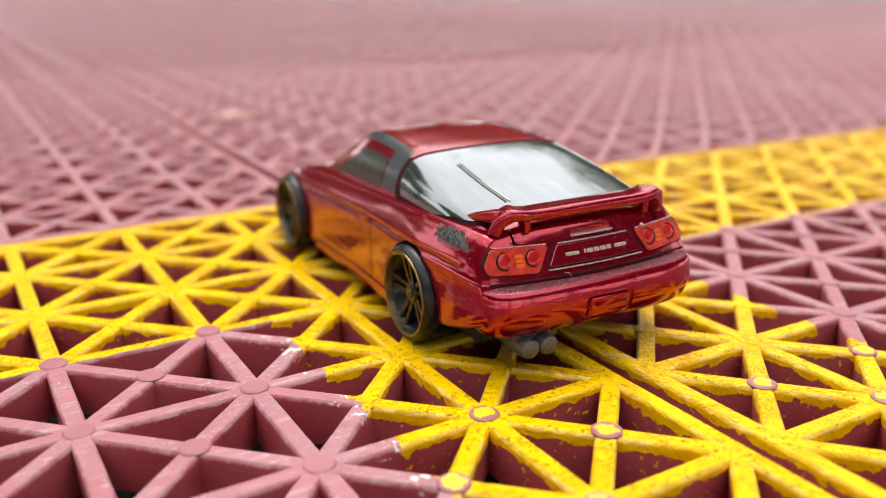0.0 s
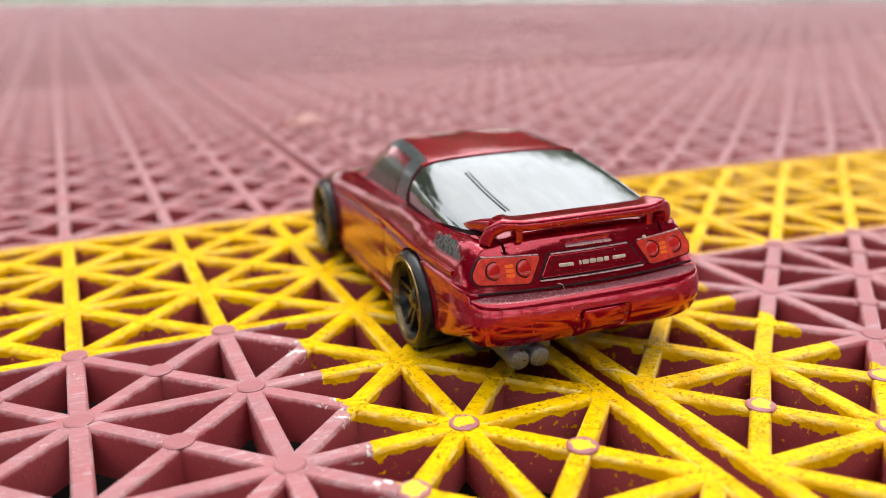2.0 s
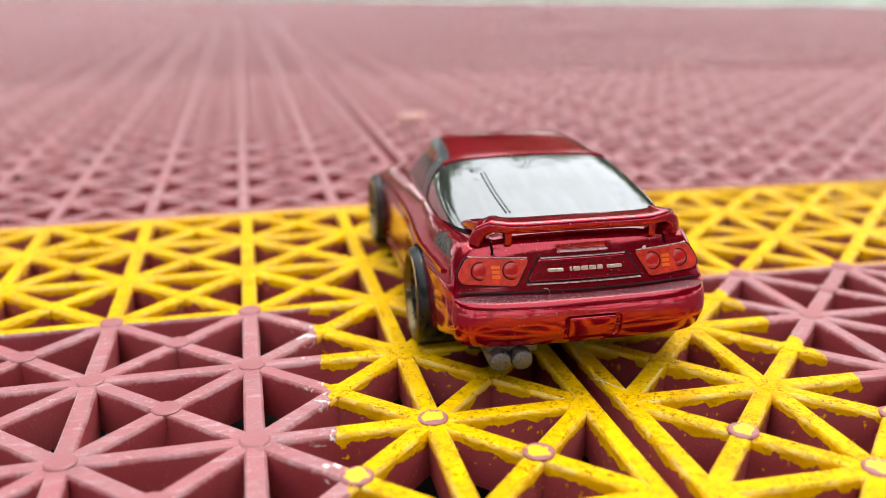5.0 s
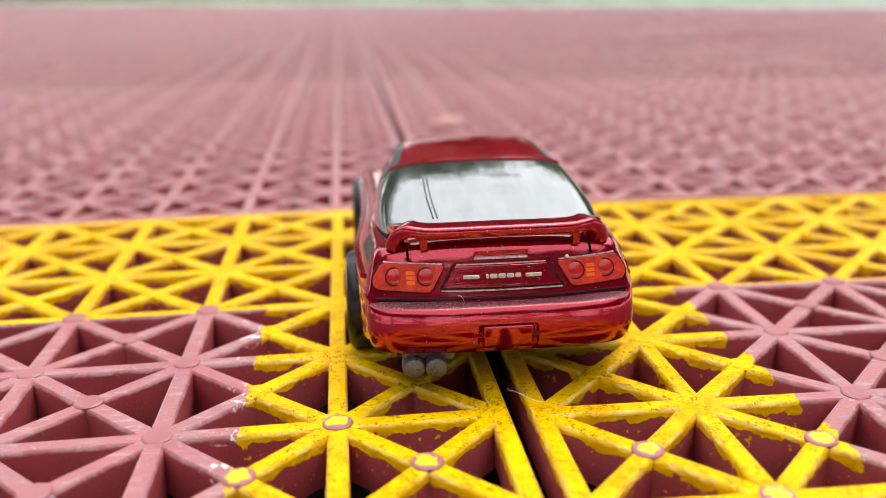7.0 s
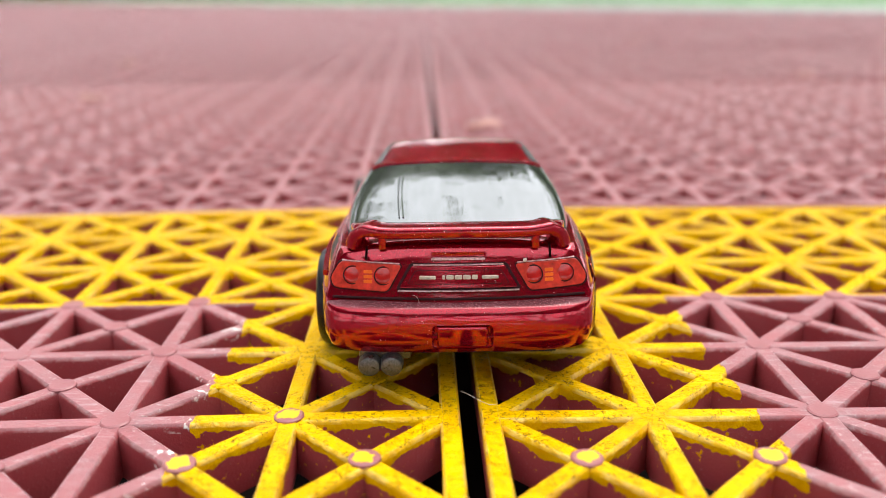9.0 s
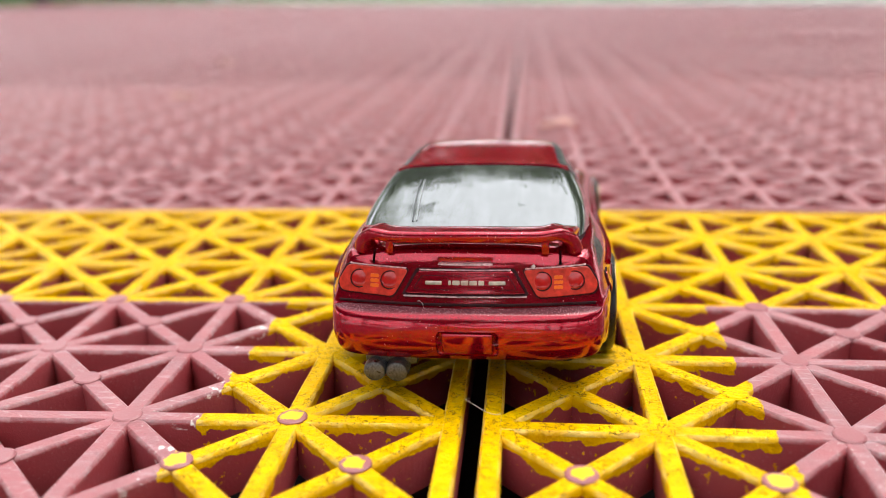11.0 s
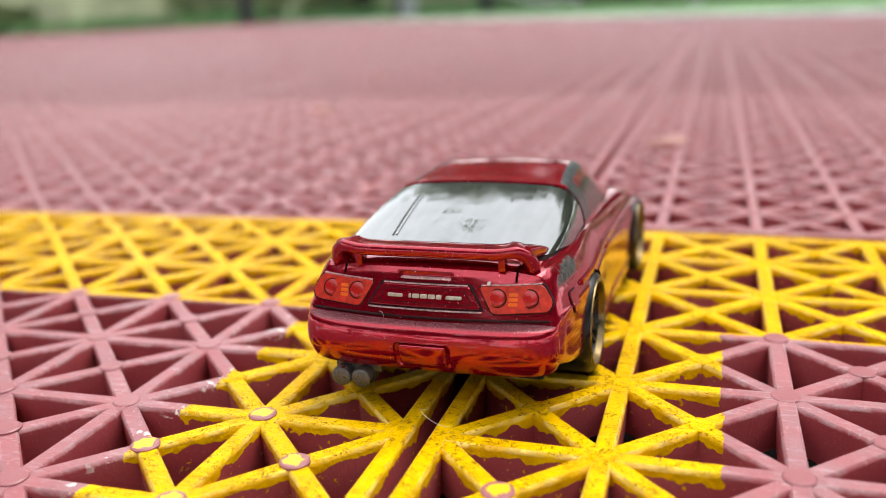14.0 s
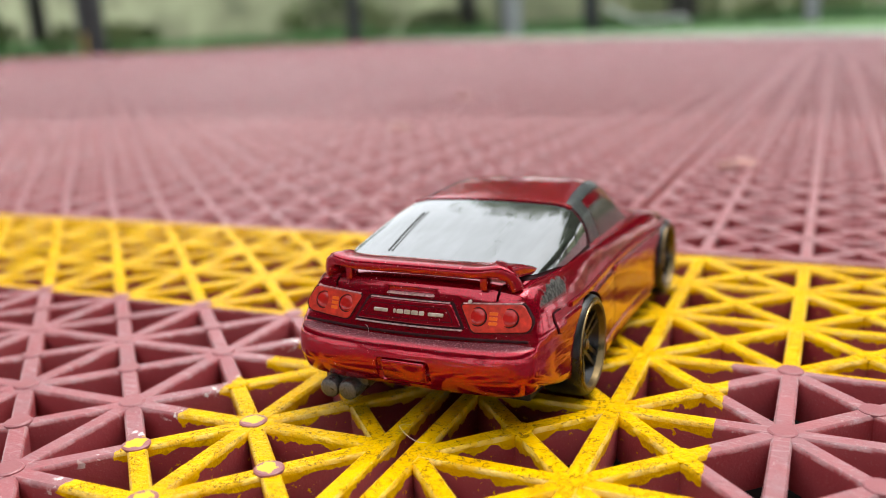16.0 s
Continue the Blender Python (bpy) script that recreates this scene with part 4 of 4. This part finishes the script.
def flank_patch(outline, sx, depth, proud):
    """A plate with the given convex outline (y, z) bent to the flank sx."""
    y0, y1 = min(y for y, z in outline), max(y for y, z in outline)
    rings = []
    for i in range(13):
        y = y0 + (y1 - y0) * i / 12
        lo, hi = chord(outline, y)
        hi = max(hi, lo + 0.02)
        zs = [lo + (hi - lo) * k / 6 for k in range(7)]
        rings.append([(sx * (flank_x(y, z) + proud), y, z) for z in zs] + [(sx * (flank_x(y, z) - depth), y, z) for z in zs[::-1]])
    bm = bmesh.new()
    add_rings(bm, rings)
    return bm


flap = [(8.2, 10.6), (10.2, 10.6), (10.2, 12.8), (8.2, 12.8)]
big = [(8.08, 10.48), (10.32, 10.48), (10.32, 12.92), (8.08, 12.92)]
ff = part("fuel_flap", flank_patch(rounded(flap, 0.5), 1, 0.5, 0.16), GLOSS, car, "raised red fuel flap on the flank", angle=40)
part("flap_line", flank_patch(rounded(big, 0.55), 1, 0.5, 0.07), LINE, ff, "dark line round the fuel flap", angle=40)

# ---- beyond the court ----
def ground_point(angle, dist):
    """A place by compass angle (degrees right of the joint's line) and distance."""
    return Vector((math.sin(radians(angle)) * dist, math.cos(radians(angle)) * dist))


g = bmesh.new()
ring = [g.verts.new((math.cos(i * math.pi / 32) * 900, math.sin(i * math.pi / 32) * 900, -0.07)) for i in range(64)]
g.faces.new(ring)
ground = tagged(new("ground", mesh_of("ground", g, GRASS)), "mown grass round the court", "ground", kind="structure")


def along(u, out, z):
    q = EDGE_P + EDGE_D * u - side * out
    return (q.x, q.y, z)


k = bmesh.new()
prof = ((0.0, -0.06), (0.0, 0.002), (0.01, 0.008), (0.09, 0.008), (0.1, -0.06))
add_rings(k, [[along(u, o, z) for o, z in prof] for u in (-6, -3, 0, 3, 6, 11)])
tagged(new("kerb", mesh_of("kerb", k, KERB)), "pale concrete kerb along the court", "kerb", kind="structure")

lawn = bmesh.new()
prof = ((0.1, -0.068), (0.1, 0.0), (0.4, 0.004), (3.0, 0.0), (60.0, -0.02), (60.0, -0.068))
add_rings(lawn, [[along(u, o, z) for o, z in prof] for u in (-60, -6, 0, 6, 30, 80)])
tagged(new("lawn", mesh_of("lawn", lawn, GRASS)), "mown green grass behind the court's kerb", "lawn", kind="structure")

rng = random.Random(11)


def clump(name, centre, size, count, leaf, mat, label, category, kind=""):
    """A bush or crown of many small leaves."""
    vs, fs = [], []
    for i in range(count):
        d = Vector((rng.gauss(0, 1), rng.gauss(0, 1), rng.gauss(0, 1))).normalized() * rng.uniform(0.35, 1.0) ** 0.5
        d *= 1 + 0.25 * noise.noise(d * 2.3 + Vector(centre))
        c = Vector((centre[0] + d.x * size[0], centre[1] + d.y * size[1], max(0.02, centre[2] + d.z * size[2])))
        u = Vector((rng.gauss(0, 1), rng.gauss(0, 1), rng.gauss(0, 1))).normalized()
        v = u.orthogonal().normalized()
        s = leaf * rng.uniform(0.6, 1.3)
        q = len(vs)
        vs += [c - u * s, c + v * s * 0.45, c + u * s, c - v * s * 0.45]
        fs.append((q, q + 1, q + 2, q + 3))
    me = bpy.data.meshes.new(name)
    me.from_pydata([tuple(v) for v in vs], [], fs)
    me.materials.append(mat)
    return new(name, me)


# a low clipped hedge behind the court
for n in range(14):
    ang = -62 + n * 6.2
    q = ground_point(ang, 13.0 + 0.5 * math.sin(n * 1.7))
    h = clump("hedge", (q.x, q.y, 0.04), (1.0, 0.6, 0.06 + 0.035 * (n % 3)), 620, 0.09, HEDGE_LEAF, "", "")
    tagged(h, "low green hedge beyond the court", "hedge", "hedges behind the court")


def post(angle, dist, r, height, mat, label, band=False):
    q = ground_point(angle, dist)
    ob = new("post")
    ob.location = (q.x, q.y, -0.07)
    bm = bmesh.new()
    add_tube(bm, (0, 0, 0), (0, 0, height), r, n=20)
    add_tube(bm, (0, 0, 0), (0, 0, 0.06), r * 1.6, n=20)
    part("shaft", bm, mat, ob, scale=1.0)
    if band:
        bm = bmesh.new()
        add_box(bm, 0.0, r * 0.3, -r * 1.05, -r * 0.8, 0.03, 0.34, bevel=0.01)
        part("band", bm, YELLOW_POST, ob, "yellow strip on the post", scale=1.0)
    return tagged(ob, label, "post", "posts beyond the court")


post(-45.2, 11.5, 0.16, 3.2, DARK_POST, "dark steel post with a yellow strip", True)
post(-29.3, 11.8, 0.09, 3.4, DARK_POST, "dark steel post beside the court")
post(-19.9, 11.9, 0.05, 3.4, DARK_POST, "thin dark steel post beside the court")
post(-19.1, 11.0, 0.10, 3.4, POST, "pale grey painted steel post")
post(-14.2, 12.6, 0.12, 3.0, DARK_POST, "thick weathered grey post")
post(-1.2, 12.0, 0.08, 3.0, POST, "slim pale grey steel post")

pipe = bmesh.new()
path = [Vector((*ground_point(a, 11.9), z)) for a, z in ((-13.4, 0.32), (-12.8, 0.24), (-11.9, 0.15), (-10.8, 0.11), (-9.6, 0.11), (-8.6, 0.13), (-8.3, 0.03))]
path = spline(path, 6)
for p, q in zip(path, path[1:]):
    add_tube(pipe, p, q, 0.03, n=10)
hoop = new("bent_pipe")
part("pipe", pipe, PALE_PIPE, hoop, scale=1.0)
tagged(hoop, "pale bent pipe standing on the grass beyond the court", "pipe")

for n in range(16):
    q = ground_point(-66 + n * 7.1, 20.5 + 1.5 * math.sin(n * 2.1))
    if n % 3 == 1:
        continue
    h = clump("bush", (q.x, q.y, 0.3), (1.0 + 0.4 * (n % 2), 0.9, 0.32 + 0.2 * (n % 3)), 600, 0.14, BUSH_LEAF, "", "")
    tagged(h, "rounded green bush beyond the court", "bush", "bushes behind the court")

# low wall far behind, partly hidden by greenery
w = bmesh.new()
add_box(w, -30, 30, 0, 0.6, -0.1, 3.4, bevel=0.05)
wall = new("garden_wall")
wall.matrix_world = pose(-8, 30, 0, 0, 0, 8)
part("panel", w, WALL, wall, scale=1.0)
tagged(wall, "pale plastered wall far behind the court", "wall")

# trees beyond and beside the court, crowns out of view, placed for the reflections
def limb(bm, a, b, r0, r1):
    add_tube(bm, a, b, r0, r1, n=10)


def tree(x, y, height, crown, count, lean=(0, 0)):
    ob = new("tree")
    ob.location = (x, y, -0.07)
    bm = bmesh.new()
    top = Vector((lean[0], lean[1], height * 0.72))
    limb(bm, Vector((0, 0, 0)), top * 0.5, 0.22, 0.16)
    limb(bm, top * 0.5, top, 0.16, 0.07)
    vs, fs = [], []
    for i in range(13):
        a = i * 2.4
        e = Vector((lean[0] + math.cos(a) * crown * rng.uniform(0.5, 0.95), lean[1] + math.sin(a) * crown * rng.uniform(0.5, 0.95), height * rng.uniform(0.36, 0.92)))
        s = top * rng.uniform(0.3, 0.95)
        limb(bm, s, e, 0.06, 0.02)
        for k in range(count // 12):
            d = Vector((rng.gauss(0, 1), rng.gauss(0, 1), rng.gauss(0, 0.8))) * crown * 0.24
            c = e + d
            u = Vector((rng.gauss(0, 1), rng.gauss(0, 1), rng.gauss(0, 1))).normalized()
            v = u.orthogonal().normalized()
            z = rng.uniform(0.13, 0.26)
            q = len(vs)
            vs += [c - u * z, c + v * z * 0.5, c + u * z, c - v * z * 0.5]
            fs.append((q, q + 1, q + 2, q + 3))
    part("trunk", bm, BARK, ob, scale=1.0)
    me = bpy.data.meshes.new("crown")
    me.from_pydata([tuple(v) for v in vs], [], fs)
    me.materials.append(LEAF)
    new("crown", me).parent = ob
    return tagged(ob, "leafy green tree added round the court to shape the reflections", "tree", "trees round the court")


kinds = [tree(-2.0, 13.2, 9.0, 3.2, 7000), tree(6.6, 14.4, 7.2, 2.8, 5500, (-0.5, -0.6)), tree(-12.6, 7.4, 9.4, 3.2, 7000)]
# unseen ring of copies, added to block low sky from the car's reflections
for n, (az, dist) in enumerate(((48, 17.5), (70, 14), (95, 14), (120, 13), (142, 15), (165, 13), (190, 14), (214, 13), (238, 15), (262, 13), (284, 14), (303, 15),
                                (104, 8.2), (256, 8.6), (150, 13), (172, 16), (193, 17), (212, 14), (58, 18), (82, 13), (-72, 12), (-92, 11), (-118, 11), (130, 11), (9, 15), (17, 16), (30, 17), (38, 18), (12, 19), (-22, 20), (-48, 21), (34, 21))):
    q = ground_point(az, dist)
    copy_thing(kinds[n % 3], pose(q.x, q.y, -0.07, 0, 0, 40 * n))

# dry petals and lint lying on the court
def petal(x, y, size, turn, lift=0.0006):
    bm = bmesh.new()
    rings = []
    n = 9
    for i in range(n + 1):
        u = i / n
        w = size * 0.34 * math.sin(math.pi * (0.06 + 0.9 * u)) ** 0.8
        rings.append([(w * (v / 3 - 1), (u - 0.5) * size, size * (0.12 * (v / 3 - 1) ** 2 + 0.05 * math.sin(u * 5))) for v in range(7)])
    top = add_rings(bm, rings, False, False)
    bmesh.ops.solidify(bm, geom=bm.faces[:], thickness=0.0002)
    ob = new("petal", mesh_of("petal", bm, PETAL))
    ob.matrix_world = pose(x, y, lift, 0, 0, turn)
    return tagged(ob, "pale dry fallen petal lying on the court", "petal", "petals on the court")


petal(0.172, 0.322, 0.009, 40)
petal(0.0153, 0.191, 0.011, 80)
petal(-0.142, 0.287, 0.010, -60)
petal(0.169, 0.637, 0.012, 20)
petal(-0.186, 0.47, 0.012, 70)
hair = bmesh.new()
pts = [Vector((0.0016 + 0.0022 * math.cos(a), 0.0022 + 0.0026 * math.sin(a), 0.0012 + 0.0006 * math.sin(a * 2))) for a in [2.6 + i * 0.22 for i in range(14)]]
for p, q in zip(pts, pts[1:]):
    add_tube(hair, p, q, 0.000025, n=5, caps=False)
tagged(new("lint_thread", mesh_of("lint_thread", hair, HAIR)), "thin curled pale thread caught under the toy", "thread")
tuft = bmesh.new()
pts = [Vector((-0.0046 + 0.0004 * math.cos(a), 0.0017 + 0.0002 * a, 0.0108 + 0.0006 * math.sin(a) + 0.0001 * a)) for a in [0.1 + i * 0.2 for i in range(12)]]
for p, q in zip(pts, pts[1:]):
    add_tube(tuft, p, q, 0.00002, n=5, caps=False)
lint = new("lint_thread", mesh_of("lint_thread", tuft, HAIR))
lint.matrix_world = car.matrix_world.copy()
tagged(lint, "tiny pale thread lying on the toy's bumper ledge", "thread")
speck = bmesh.new()
bmesh.ops.create_icosphere(speck, subdivisions=2, radius=0.00022)
for v in speck.verts:
    v.co *= 1 + 0.35 * noise.noise(v.co * 9000)
flake = new("flake", mesh_of("flake", speck, HAIR))
flake.matrix_world = car.matrix_world @ pose(0.0071, 0.00395, 0.01475)
tagged(flake, "tiny white flake stuck above the toy's tail lamp", "flake")
